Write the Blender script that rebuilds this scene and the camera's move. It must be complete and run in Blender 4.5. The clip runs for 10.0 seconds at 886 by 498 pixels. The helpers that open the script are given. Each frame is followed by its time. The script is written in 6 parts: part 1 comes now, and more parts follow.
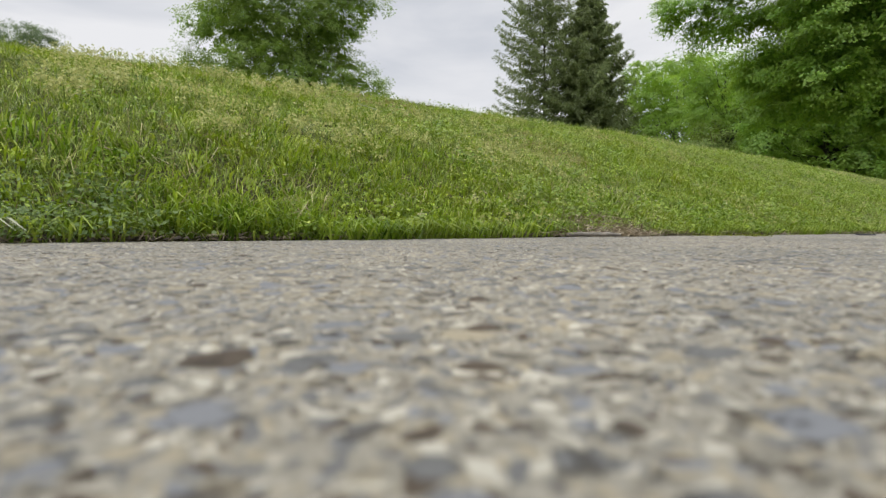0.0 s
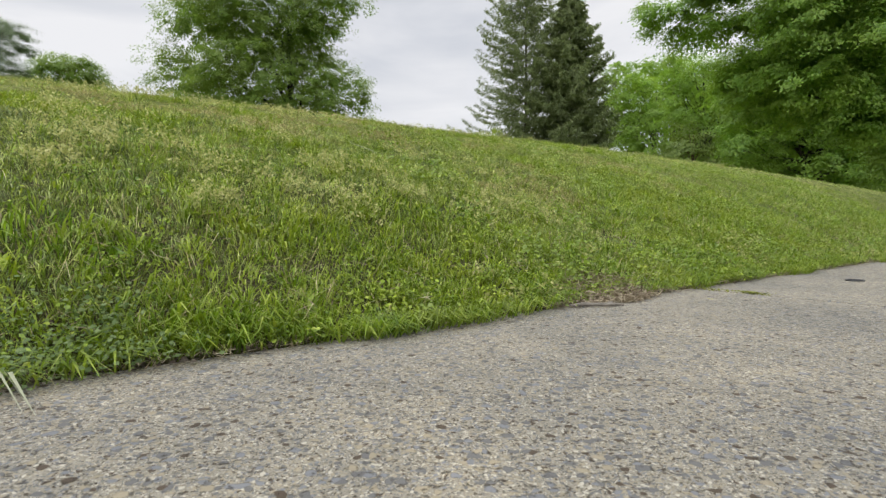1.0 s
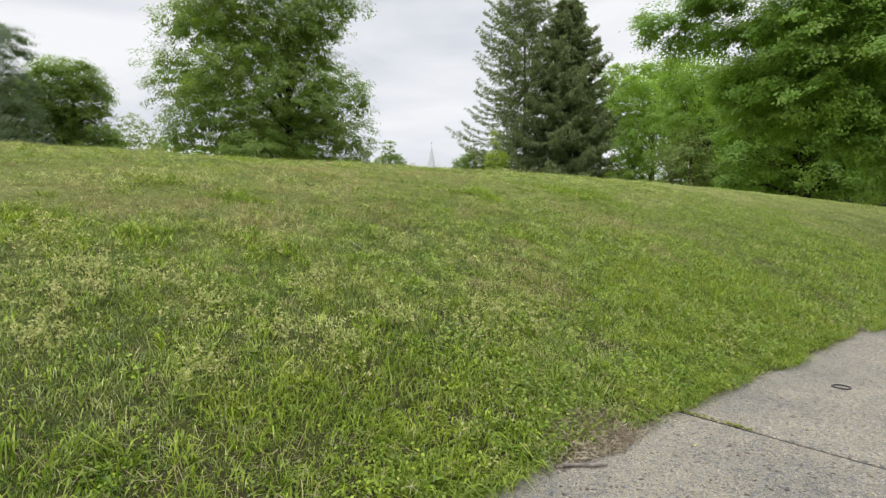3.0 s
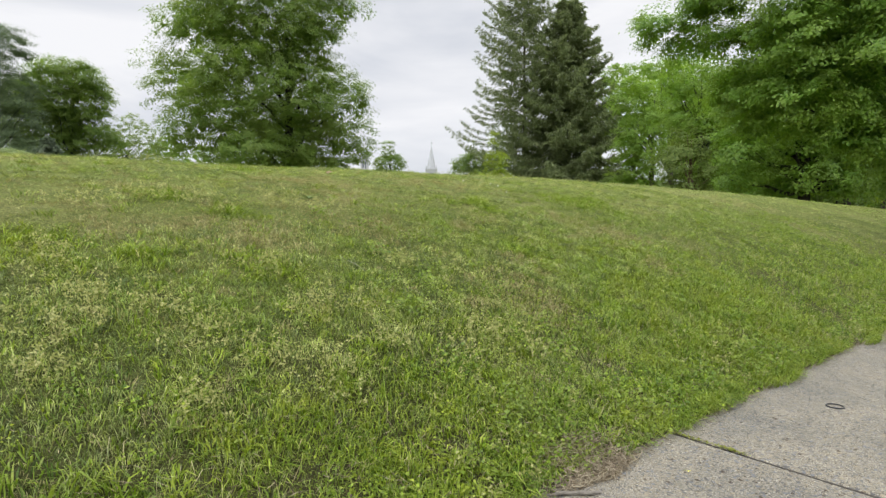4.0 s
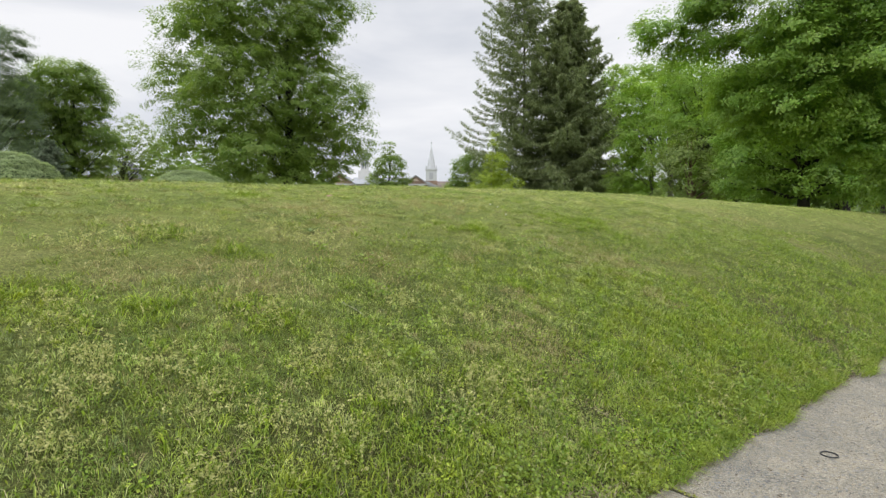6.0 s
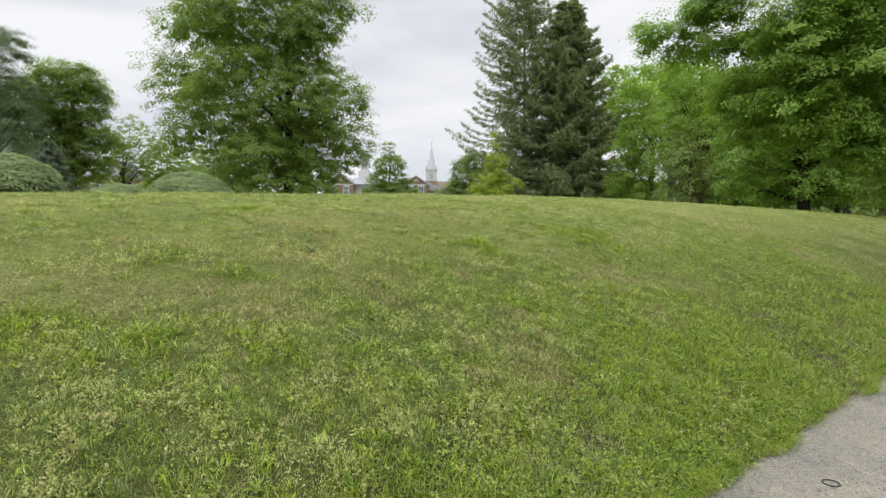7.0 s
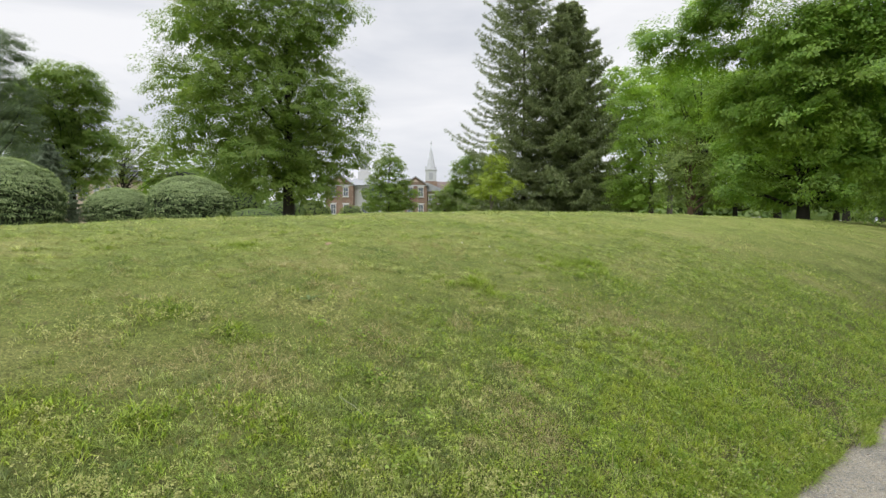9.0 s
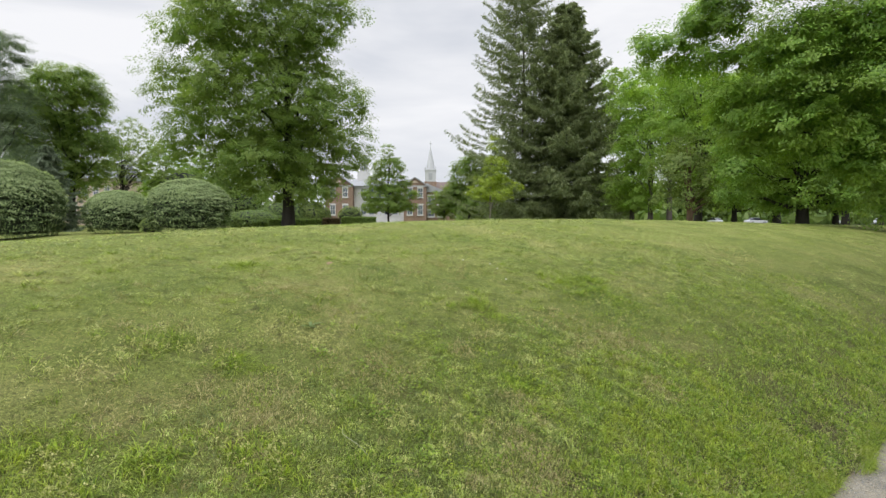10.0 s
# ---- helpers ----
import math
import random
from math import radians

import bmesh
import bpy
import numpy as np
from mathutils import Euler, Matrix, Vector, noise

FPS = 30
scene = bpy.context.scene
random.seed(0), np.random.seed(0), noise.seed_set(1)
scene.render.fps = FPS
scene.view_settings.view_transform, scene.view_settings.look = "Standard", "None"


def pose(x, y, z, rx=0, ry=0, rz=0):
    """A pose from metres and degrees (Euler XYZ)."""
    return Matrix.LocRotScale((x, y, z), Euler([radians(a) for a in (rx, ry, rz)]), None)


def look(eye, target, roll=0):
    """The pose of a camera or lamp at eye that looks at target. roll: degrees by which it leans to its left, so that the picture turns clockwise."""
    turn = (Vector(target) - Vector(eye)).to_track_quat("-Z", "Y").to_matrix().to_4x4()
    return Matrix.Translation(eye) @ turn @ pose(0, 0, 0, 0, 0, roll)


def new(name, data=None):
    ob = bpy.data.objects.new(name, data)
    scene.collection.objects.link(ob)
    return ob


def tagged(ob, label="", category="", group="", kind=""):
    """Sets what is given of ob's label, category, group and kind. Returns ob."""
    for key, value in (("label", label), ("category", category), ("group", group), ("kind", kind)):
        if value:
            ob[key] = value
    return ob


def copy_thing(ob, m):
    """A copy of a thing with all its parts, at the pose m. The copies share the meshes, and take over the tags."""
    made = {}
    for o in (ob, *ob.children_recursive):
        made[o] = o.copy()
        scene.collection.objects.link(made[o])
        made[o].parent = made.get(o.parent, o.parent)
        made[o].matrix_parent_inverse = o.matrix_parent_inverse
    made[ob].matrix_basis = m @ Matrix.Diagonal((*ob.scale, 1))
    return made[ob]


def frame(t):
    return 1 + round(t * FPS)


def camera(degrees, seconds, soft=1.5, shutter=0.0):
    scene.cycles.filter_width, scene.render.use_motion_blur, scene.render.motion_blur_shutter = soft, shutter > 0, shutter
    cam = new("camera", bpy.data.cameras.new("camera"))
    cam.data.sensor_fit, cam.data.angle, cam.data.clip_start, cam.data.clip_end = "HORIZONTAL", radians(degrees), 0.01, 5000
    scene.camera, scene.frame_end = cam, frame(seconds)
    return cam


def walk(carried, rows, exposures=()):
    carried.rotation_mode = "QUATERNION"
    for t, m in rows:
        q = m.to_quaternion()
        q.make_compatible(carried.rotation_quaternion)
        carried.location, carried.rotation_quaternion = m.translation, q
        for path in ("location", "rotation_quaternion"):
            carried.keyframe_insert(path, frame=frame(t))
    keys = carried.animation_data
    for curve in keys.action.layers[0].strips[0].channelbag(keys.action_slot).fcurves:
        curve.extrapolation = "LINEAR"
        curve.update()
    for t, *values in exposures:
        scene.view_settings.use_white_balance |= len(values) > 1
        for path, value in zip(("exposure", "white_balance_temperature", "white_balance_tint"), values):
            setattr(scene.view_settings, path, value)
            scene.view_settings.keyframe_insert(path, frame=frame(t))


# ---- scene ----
cam = camera(78.6, 10.0, 1.3)
# a small lens opening: the paving right in front of the lens is out of focus
cam.data.dof.use_dof = True
cam.data.dof.focus_distance = 1.3
cam.data.dof.aperture_fstop = 13.5
PATH = [
    # seconds, x, y, z, yaw, pitch, roll
    (0.0, 0.089, 0.085, 0.0240, 2.02, -2.30, 0.25),
    (0.1, 0.085, 0.087, 0.0255, 1.68, -2.23, 0.24),
    (0.2, 0.081, 0.089, 0.0370, 0.70, -2.28, 0.23),
    (0.3, 0.077, 0.091, 0.0710, 0.15, -2.33, 0.21),
    (0.4, 0.074, 0.093, 0.1090, 0.14, -2.39, 0.20),
    (0.5, 0.070, 0.095, 0.1472, 0.14, -2.44, 0.19),
    (0.7, 0.055, 0.102, 0.1780, 0.13, -2.46, 0.19),
    (1.0, 0.034, 0.112, 0.2129, 0.13, -2.49, 0.18),
    (1.2, 0.039, 0.112, 0.2600, 0.10, -2.55, 0.18),
    (1.5, 0.048, 0.112, 0.3820, 0.06, -2.63, 0.19),
    (1.7, 0.051, 0.112, 0.4520, 0.06, -2.62, 0.18),
    (1.8, 0.052, 0.111, 0.4890, 0.06, -2.61, 0.17),
    (2.0, 0.055, 0.111, 0.5428, 0.07, -2.60, 0.16),
    (2.2, 0.057, 0.113, 0.5720, 0.06, -2.60, 0.16),
    (2.5, 0.059, 0.115, 0.6027, 0.05, -2.61, 0.15),
    (2.7, 0.062, 0.114, 0.6210, 0.04, -2.62, 0.15),
    (4.0, 0.078, 0.102, 0.7287, -0.00, -2.68, 0.15),
    (4.5, 0.098, 0.095, 0.7876, -0.01, -2.70, 0.16),
    (5.0, 0.117, 0.087, 0.8401, -0.02, -2.70, 0.17),
    (5.5, 0.093, 0.079, 0.8904, -0.01, -2.73, 0.17),
    (7.0, 0.071, 0.086, 1.0560, 0.01, -2.78, 0.14),
    (7.5, 0.070, 0.089, 1.1355, -0.02, -2.81, 0.17),
    (8.0, 0.074, 0.100, 1.2150, -0.04, -2.81, 0.19),
    (8.5, 0.084, 0.111, 1.2936, -0.01, -2.83, 0.17),
    (9.0, 0.083, 0.112, 1.3727, -0.03, -2.85, 0.17),
    (9.5, 0.083, 0.116, 1.4567, -0.05, -2.84, 0.14),
    (10.0, 0.069, 0.111, 1.5451, -0.09, -2.86, 0.16),
]
walk(cam, [(t, pose(x, y, z, 90 + p, 0, yw) @ pose(0, 0, 0, 0, 0, r)) for t, x, y, z, yw, p, r in PATH],
     exposures=((0.0, -0.16), (0.5, -0.14), (1.2, -0.09), (2.5, 0.0), (10.0, 0.0)))

# ---------------------------------------------------------------- world and light
SUN_EL, SUN_AZ = radians(58), radians(203)
world = bpy.data.worlds.new("overcast_sky")
scene.world = world
world.use_nodes = True
wn, wl = world.node_tree.nodes, world.node_tree.links
wn.clear()
w_out = wn.new("ShaderNodeOutputWorld")
w_bg = wn.new("ShaderNodeBackground")
w_sky = wn.new("ShaderNodeTexSky")
w_sky.sky_type = "NISHITA"
w_sky.sun_disc = False
w_sky.sun_elevation, w_sky.sun_rotation = SUN_EL, SUN_AZ
w_dim = wn.new("ShaderNodeVectorMath")
w_dim.operation = "SCALE"
w_dim.inputs["Scale"].default_value = 0.09
wl.new(w_sky.outputs["Color"], w_dim.inputs[0])
w_co = wn.new("ShaderNodeTexCoord")
w_map = wn.new("ShaderNodeMapping")
w_map.inputs["Scale"].default_value = (1.0, 1.0, 3.4)
w_noise = wn.new("ShaderNodeTexNoise")
w_noise.inputs["Scale"].default_value = 2.6
w_noise.inputs["Detail"].default_value = 5.0
w_noise.inputs["Roughness"].default_value = 0.5
w_noise.inputs["Distortion"].default_value = 0.3
w_ramp = wn.new("ShaderNodeValToRGB")
w_ramp.color_ramp.elements[0].position, w_ramp.color_ramp.elements[1].position = 0.36, 0.62
w_ramp.color_ramp.elements[0].color = (0.63, 0.65, 0.70, 1)
w_ramp.color_ramp.elements[1].color = (0.84, 0.84, 0.86, 1)
w_mix = wn.new("ShaderNodeMixRGB")
w_mix.inputs["Fac"].default_value = 0.94
wl.new(w_co.outputs["Generated"], w_map.inputs["Vector"])
wl.new(w_map.outputs["Vector"], w_noise.inputs["Vector"])
wl.new(w_noise.outputs["Fac"], w_ramp.inputs["Fac"])
wl.new(w_dim.outputs[0], w_mix.inputs["Color1"])
wl.new(w_ramp.outputs["Color"], w_mix.inputs["Color2"])
# an overcast sky is brighter overhead than low down
w_sep = wn.new("ShaderNodeSeparateXYZ")
wl.new(w_co.outputs["Generated"], w_sep.inputs["Vector"])
w_up = wn.new("ShaderNodeMapRange")
w_up.interpolation_type = "SMOOTHSTEP"
w_up.inputs["From Min"].default_value, w_up.inputs["From Max"].default_value = 0.38, 1.0
w_up.inputs["To Min"].default_value, w_up.inputs["To Max"].default_value = 1.0, 2.2
wl.new(w_sep.outputs["Z"], w_up.inputs["Value"])
w_lift = wn.new("ShaderNodeVectorMath")
w_lift.operation = "SCALE"
wl.new(w_mix.outputs["Color"], w_lift.inputs[0])
# and brighter still round the veiled sun, behind the camera
w_dot = wn.new("ShaderNodeVectorMath")
w_dot.operation = "DOT_PRODUCT"
w_dot.inputs[1].default_value = (math.cos(SUN_EL) * math.sin(SUN_AZ), math.cos(SUN_EL) * math.cos(SUN_AZ), math.sin(SUN_EL))
wl.new(w_co.outputs["Generated"], w_dot.inputs[0])
w_glow = wn.new("ShaderNodeMapRange")
w_glow.interpolation_type = "SMOOTHSTEP"
w_glow.inputs["From Min"].default_value, w_glow.inputs["From Max"].default_value = 0.0, 1.0
w_glow.inputs["To Min"].default_value, w_glow.inputs["To Max"].default_value = 0.0, 1.2
wl.new(w_dot.outputs["Value"], w_glow.inputs["Value"])
w_add = wn.new("ShaderNodeMath")
w_add.operation = "ADD"
wl.new(w_up.outputs["Result"], w_add.inputs[0])
wl.new(w_glow.outputs["Result"], w_add.inputs[1])
wl.new(w_add.outputs[0], w_lift.inputs["Scale"])
wl.new(w_lift.outputs[0], w_bg.inputs["Color"])
w_bg.inputs["Strength"].default_value = 1.16
wl.new(w_bg.outputs["Background"], w_out.inputs["Surface"])

sun = new("sun", bpy.data.lights.new("sun", "SUN"))
sun.data.energy, sun.data.angle, sun.data.color = 1.3, radians(40), (1.0, 0.98, 0.95)
sun.matrix_world = look((0, 0, 50), (-50 * math.cos(SUN_EL) * math.sin(SUN_AZ), -50 * math.cos(SUN_EL) * math.cos(SUN_AZ), 50 - 50 * math.sin(SUN_EL)))


# ---------------------------------------------------------------- materials
def material(name):
    m = bpy.data.materials.new(name)
    m.use_nodes = True
    m.node_tree.nodes.clear()
    return m, m.node_tree.nodes, m.node_tree.links


def ramp(n, stops):
    r = n.new("ShaderNodeValToRGB")
    el = r.color_ramp.elements
    while len(el) < len(stops):
        el.new(0.5)
    for e, (p, c) in zip(el, stops):
        e.position, e.color = p, (*c, 1)
    return r


def noise_node(n, l, vec, scale, detail=4.0, rough=0.55, stretch=None):
    t = n.new("ShaderNodeTexNoise")
    t.inputs["Scale"].default_value, t.inputs["Detail"].default_value, t.inputs["Roughness"].default_value = scale, detail, rough
    if stretch:
        mp = n.new("ShaderNodeMapping")
        mp.inputs["Scale"].default_value = stretch
        l.new(vec, mp.inputs["Vector"])
        vec = mp.outputs["Vector"]
    l.new(vec, t.inputs["Vector"])
    return t


def mixer(n, l, fac, a, b, mode="MIX"):
    m = n.new("ShaderNodeMixRGB")
    m.blend_type = mode
    for sock, v in (("Fac", fac), ("Color1", a), ("Color2", b)):
        if isinstance(v, (int, float)):
            m.inputs[sock].default_value = v
        elif isinstance(v, tuple):
            m.inputs[sock].default_value = (*v, 1)
        else:
            l.new(v, m.inputs[sock])
    return m.outputs["Color"]


def plain(name, col, rough=0.6, vary=0.2, scale=8.0, metal=0.0, bump=0.2, bump_scale=40.0, stretch=None):
    """A surface of one paint or stone with soft blotches, fine grain and slight relief."""
    m, n, l = material(name)
    pos = n.new("ShaderNodeNewGeometry").outputs["Position"]
    big = noise_node(n, l, pos, scale, 5, 0.6, stretch)
    dark = tuple(c * (1 - vary) for c in col)
    lite = tuple(min(1, c * (1 + vary)) for c in col)
    rp = ramp(n, [(0.3, dark), (0.7, lite)])
    l.new(big.outputs["Fac"], rp.inputs["Fac"])
    fine = noise_node(n, l, pos, bump_scale, 4, 0.6, stretch)
    bp = n.new("ShaderNodeBump")
    bp.inputs["Strength"].default_value, bp.inputs["Distance"].default_value = bump, 0.02
    l.new(fine.outputs["Fac"], bp.inputs["Height"])
    bs = n.new("ShaderNodeBsdfPrincipled")
    bs.inputs["Roughness"].default_value, bs.inputs["Metallic"].default_value = rough, metal
    l.new(rp.outputs["Color"], bs.inputs["Base Color"])
    l.new(bp.outputs["Normal"], bs.inputs["Normal"])
    out = n.new("ShaderNodeOutputMaterial")
    l.new(bs.outputs["BSDF"], out.inputs["Surface"])
    return m


def leafy(name, cols, through_col, patch=None, patch_scale=1.0, translucent=0.35, rough=0.5, gloss=0.25, fine_scale=0.0):
    """Leaves and blades: each one its own shade, drifts of colour over the plant, light passing through."""
    m, n, l = material(name)
    geo = n.new("ShaderNodeNewGeometry")
    rp = ramp(n, [(i / (len(cols) - 1), c) for i, c in enumerate(cols)])
    l.new(geo.outputs["Random Per Island"], rp.inputs["Fac"])
    col = rp.outputs["Color"]
    if patch:
        a = noise_node(n, l, geo.outputs["Position"], patch_scale, 4, 0.6)
        ar = ramp(n, [(0.42, (0, 0, 0)), (0.68, (1, 1, 1))])
        l.new(a.outputs["Fac"], ar.inputs["Fac"])
        col = mixer(n, l, ar.outputs["Color"], col, mixer(n, l, 0.65, col, patch))
    if fine_scale:
        b = noise_node(n, l, geo.outputs["Position"], fine_scale, 3, 0.6)
        br = ramp(n, [(0.3, (0.62, 0.66, 0.55)), (0.7, (1.35, 1.3, 1.25))])
        l.new(b.outputs["Fac"], br.inputs["Fac"])
        col = mixer(n, l, 1.0, col, br.outputs["Color"], "MULTIPLY")
    bs = n.new("ShaderNodeBsdfPrincipled")
    bs.inputs["Roughness"].default_value = rough
    bs.inputs["Specular IOR Level"].default_value = gloss
    l.new(col, bs.inputs["Base Color"])
    tr = n.new("ShaderNodeBsdfTranslucent")
    l.new(mixer(n, l, 1.0, col, through_col, "MULTIPLY"), tr.inputs["Color"])
    mx = n.new("ShaderNodeMixShader")
    mx.inputs["Fac"].default_value = translucent
    l.new(bs.outputs["BSDF"], mx.inputs[1])
    l.new(tr.outputs["BSDF"], mx.inputs[2])
    out = n.new("ShaderNodeOutputMaterial")
    l.new(mx.outputs["Shader"], out.inputs["Surface"])
    return m


def concrete_material():
    """Worn paving with exposed aggregate: flat grey and brown stones in a sandy cement, small pits, damp blotches."""
    m, n, l = material("exposed_aggregate_concrete")
    pos = n.new("ShaderNodeNewGeometry").outputs["Position"]
    warp = noise_node(n, l, pos, 60.0, 2, 0.5)
    wv = n.new("ShaderNodeVectorMath")
    wv.operation = "MULTIPLY_ADD"
    wv.inputs[1].default_value = (0.012, 0.012, 0.0)
    l.new(warp.outputs["Color"], wv.inputs[0])
    l.new(pos, wv.inputs[2])
    vec = wv.outputs[0]

    def cells(scale, stones, thresh):
        v = n.new("ShaderNodeTexVoronoi")
        v.inputs["Scale"].default_value = scale
        l.new(vec, v.inputs["Vector"])
        sep = n.new("ShaderNodeSeparateColor")
        l.new(v.outputs["Color"], sep.inputs["Color"])
        kind = ramp(n, stones)
        kind.color_ramp.interpolation = "CONSTANT"
        l.new(sep.outputs["Red"], kind.inputs["Fac"])
        lim = n.new("ShaderNodeMath")
        lim.operation = "MULTIPLY"
        lim.inputs[1].default_value = thresh
        l.new(sep.outputs["Green"], lim.inputs[0])
        sub = n.new("ShaderNodeMath")
        sub.operation = "SUBTRACT"
        l.new(lim.outputs[0], sub.inputs[0])
        l.new(v.outputs["Distance"], sub.inputs[1])
        mr = n.new("ShaderNodeMapRange")
        mr.inputs["From Min"].default_value, mr.inputs["From Max"].default_value = -0.01, 0.06
        l.new(sub.outputs[0], mr.inputs["Value"])
        return kind.outputs["Color"], mr.outputs["Result"]

    sand = noise_node(n, l, pos, 420.0, 4, 0.7)
    sr = ramp(n, [(0.26, (0.10, 0.088, 0.066)), (0.5, (0.225, 0.210, 0.168)), (0.76, (0.36, 0.342, 0.282))])
    l.new(sand.outputs["Fac"], sr.inputs["Fac"])
    grey, brown, tan, blue, pale = (0.120, 0.120, 0.116), (0.070, 0.053, 0.036), (0.27, 0.238, 0.168), (0.165, 0.171, 0.180), (0.41, 0.39, 0.32)
    c3, f3 = cells(520.0, [(0.0, tan), (0.3, grey), (0.55, brown), (0.75, pale)], 0.75)
    c2, f2 = cells(270.0, [(0.0, grey), (0.3, tan), (0.5, brown), (0.66, blue), (0.85, pale)], 0.72)
    c1, f1 = cells(80.0, [(0.0, blue), (0.35, grey), (0.7, tan), (0.88, brown)], 0.55)
    col = mixer(n, l, f3, sr.outputs["Color"], c3)
    col = mixer(n, l, f2, col, c2)
    col = mixer(n, l, f1, col, c1)
    # small dark pits
    pit = noise_node(n, l, pos, 125.0, 4, 0.65)
    pr = ramp(n, [(0.345, (1, 1, 1)), (0.42, (0, 0, 0))])
    l.new(pit.outputs["Fac"], pr.inputs["Fac"])
    col = mixer(n, l, mixer(n, l, 1.0, pr.outputs["Color"], (0.8, 0.8, 0.8), "MULTIPLY"), col, (0.065, 0.055, 0.042))
    # weathering at arm's length
    big = noise_node(n, l, pos, 2.6, 5, 0.6)
    brp = ramp(n, [(0.3, (0.68, 0.69, 0.71)), (0.7, (1.05, 1.02, 0.965))])
    l.new(big.outputs["Fac"], brp.inputs["Fac"])
    col = mixer(n, l, 1.0, col, brp.outputs["Color"], "MULTIPLY")
    mid = noise_node(n, l, pos, 14.0, 4, 0.6)
    mrp = ramp(n, [(0.3, (0.88, 0.88, 0.88)), (0.7, (1.10, 1.09, 1.07))])
    l.new(mid.outputs["Fac"], mrp.inputs["Fac"])
    col = mixer(n, l, 1.0, col, mrp.outputs["Color"], "MULTIPLY")
    add = n.new("ShaderNodeMath")
    add.operation = "MULTIPLY_ADD"
    add.inputs[1].default_value = 0.5
    l.new(sand.outputs["Fac"], add.inputs[0])
    l.new(f1, add.inputs[2])
    add2 = n.new("ShaderNodeMath")
    add2.operation = "MULTIPLY_ADD"
    add2.inputs[1].default_value = -1.6
    l.new(pr.outputs["Color"], add2.inputs[0])
    l.new(add.outputs[0], add2.inputs[2])
    bp = n.new("ShaderNodeBump")
    bp.inputs["Strength"].default_value, bp.inputs["Distance"].default_value = 0.8, 0.0016
    l.new(add2.outputs[0], bp.inputs["Height"])
    bs = n.new("ShaderNodeBsdfPrincipled")
    bs.inputs["Roughness"].default_value = 0.85
    bs.inputs["Specular IOR Level"].default_value = 0.3
    l.new(col, bs.inputs["Base Color"])
    l.new(bp.outputs["Normal"], bs.inputs["Normal"])
    out = n.new("ShaderNodeOutputMaterial")
    l.new(bs.outputs["BSDF"], out.inputs["Surface"])
    return m


def ground_material():
    """Turf seen between and beyond the blades: greens, straw and a little bare soil."""
    m, n, l = material("turf_and_soil")
    pos = n.new("ShaderNodeNewGeometry").outputs["Position"]
    a = noise_node(n, l, pos, 1.1, 6, 0.65)
    ar = ramp(n, [(0.30, (0.084, 0.112, 0.030)), (0.5, (0.138, 0.164, 0.048)), (0.72, (0.208, 0.206, 0.086))])
    l.new(a.outputs["Fac"], ar.inputs["Fac"])
    b = noise_node(n, l, pos, 55.0, 4, 0.7)
    br = ramp(n, [(0.3, (0.45, 0.48, 0.42)), (0.7, (1.4, 1.35, 1.3))])
    l.new(b.outputs["Fac"], br.inputs["Fac"])
    col = mixer(n, l, 1.0, ar.outputs["Color"], br.outputs["Color"], "MULTIPLY")
    e = noise_node(n, l, pos, 190.0, 3, 0.7)
    er = ramp(n, [(0.36, (0.40, 0.42, 0.36)), (0.64, (1.6, 1.58, 1.5))])
    l.new(e.outputs["Fac"], er.inputs["Fac"])
    col = mixer(n, l, 1.0, col, er.outputs["Color"], "MULTIPLY")
    c = noise_node(n, l, pos, 6.0, 4, 0.6)
    cr = ramp(n, [(0.64, (0, 0, 0)), (0.70, (0.4, 0.4, 0.4))])
    l.new(c.outputs["Fac"], cr.inputs["Fac"])
    col = mixer(n, l, cr.outputs["Color"], col, (0.085, 0.062, 0.040))
    g = noise_node(n, l, pos, 15.0, 4, 0.6)
    gr = ramp(n, [(0.57, (0, 0, 0)), (0.67, (0.5, 0.5, 0.5))])
    l.new(g.outputs["Fac"], gr.inputs["Fac"])
    col = mixer(n, l, gr.outputs["Color"], col, (0.030, 0.027, 0.016))
    # thin turf and bare soil along the path, painted near-black for shade between blades
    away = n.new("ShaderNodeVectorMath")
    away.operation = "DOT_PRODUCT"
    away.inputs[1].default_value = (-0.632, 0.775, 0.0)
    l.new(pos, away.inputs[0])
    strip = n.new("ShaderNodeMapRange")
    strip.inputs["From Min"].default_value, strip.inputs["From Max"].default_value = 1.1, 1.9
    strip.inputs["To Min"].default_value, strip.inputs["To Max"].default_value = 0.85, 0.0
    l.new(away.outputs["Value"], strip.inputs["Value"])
    # ground colour darkened near the path for shade between blades, lightened farther off
    gap_shade = n.new("ShaderNodeMapRange")
    gap_shade.inputs["From Min"].default_value, gap_shade.inputs["From Max"].default_value = 1.6, 4.6
    gap_shade.inputs["To Min"].default_value, gap_shade.inputs["To Max"].default_value = 0.62, 1.26
    l.new(away.outputs["Value"], gap_shade.inputs["Value"])
    col = mixer(n, l, 1.0, col, gap_shade.outputs["Result"], "MULTIPLY")
    beyond = n.new("ShaderNodeMapRange")
    beyond.inputs["From Min"].default_value, beyond.inputs["From Max"].default_value = -1.2, -0.7
    l.new(away.outputs["Value"], beyond.inputs["Value"])
    near = n.new("ShaderNodeMath")
    near.operation = "MULTIPLY"
    l.new(strip.outputs["Result"], near.inputs[0])
    l.new(beyond.outputs["Result"], near.inputs[1])
    col = mixer(n, l, near.outputs["Value"], col, mixer(n, l, b.outputs["Fac"], (0.018, 0.018, 0.009), (0.075, 0.066, 0.034)))
    bp = n.new("ShaderNodeBump")
    bp.inputs["Strength"].default_value, bp.inputs["Distance"].default_value = 0.8, 0.03
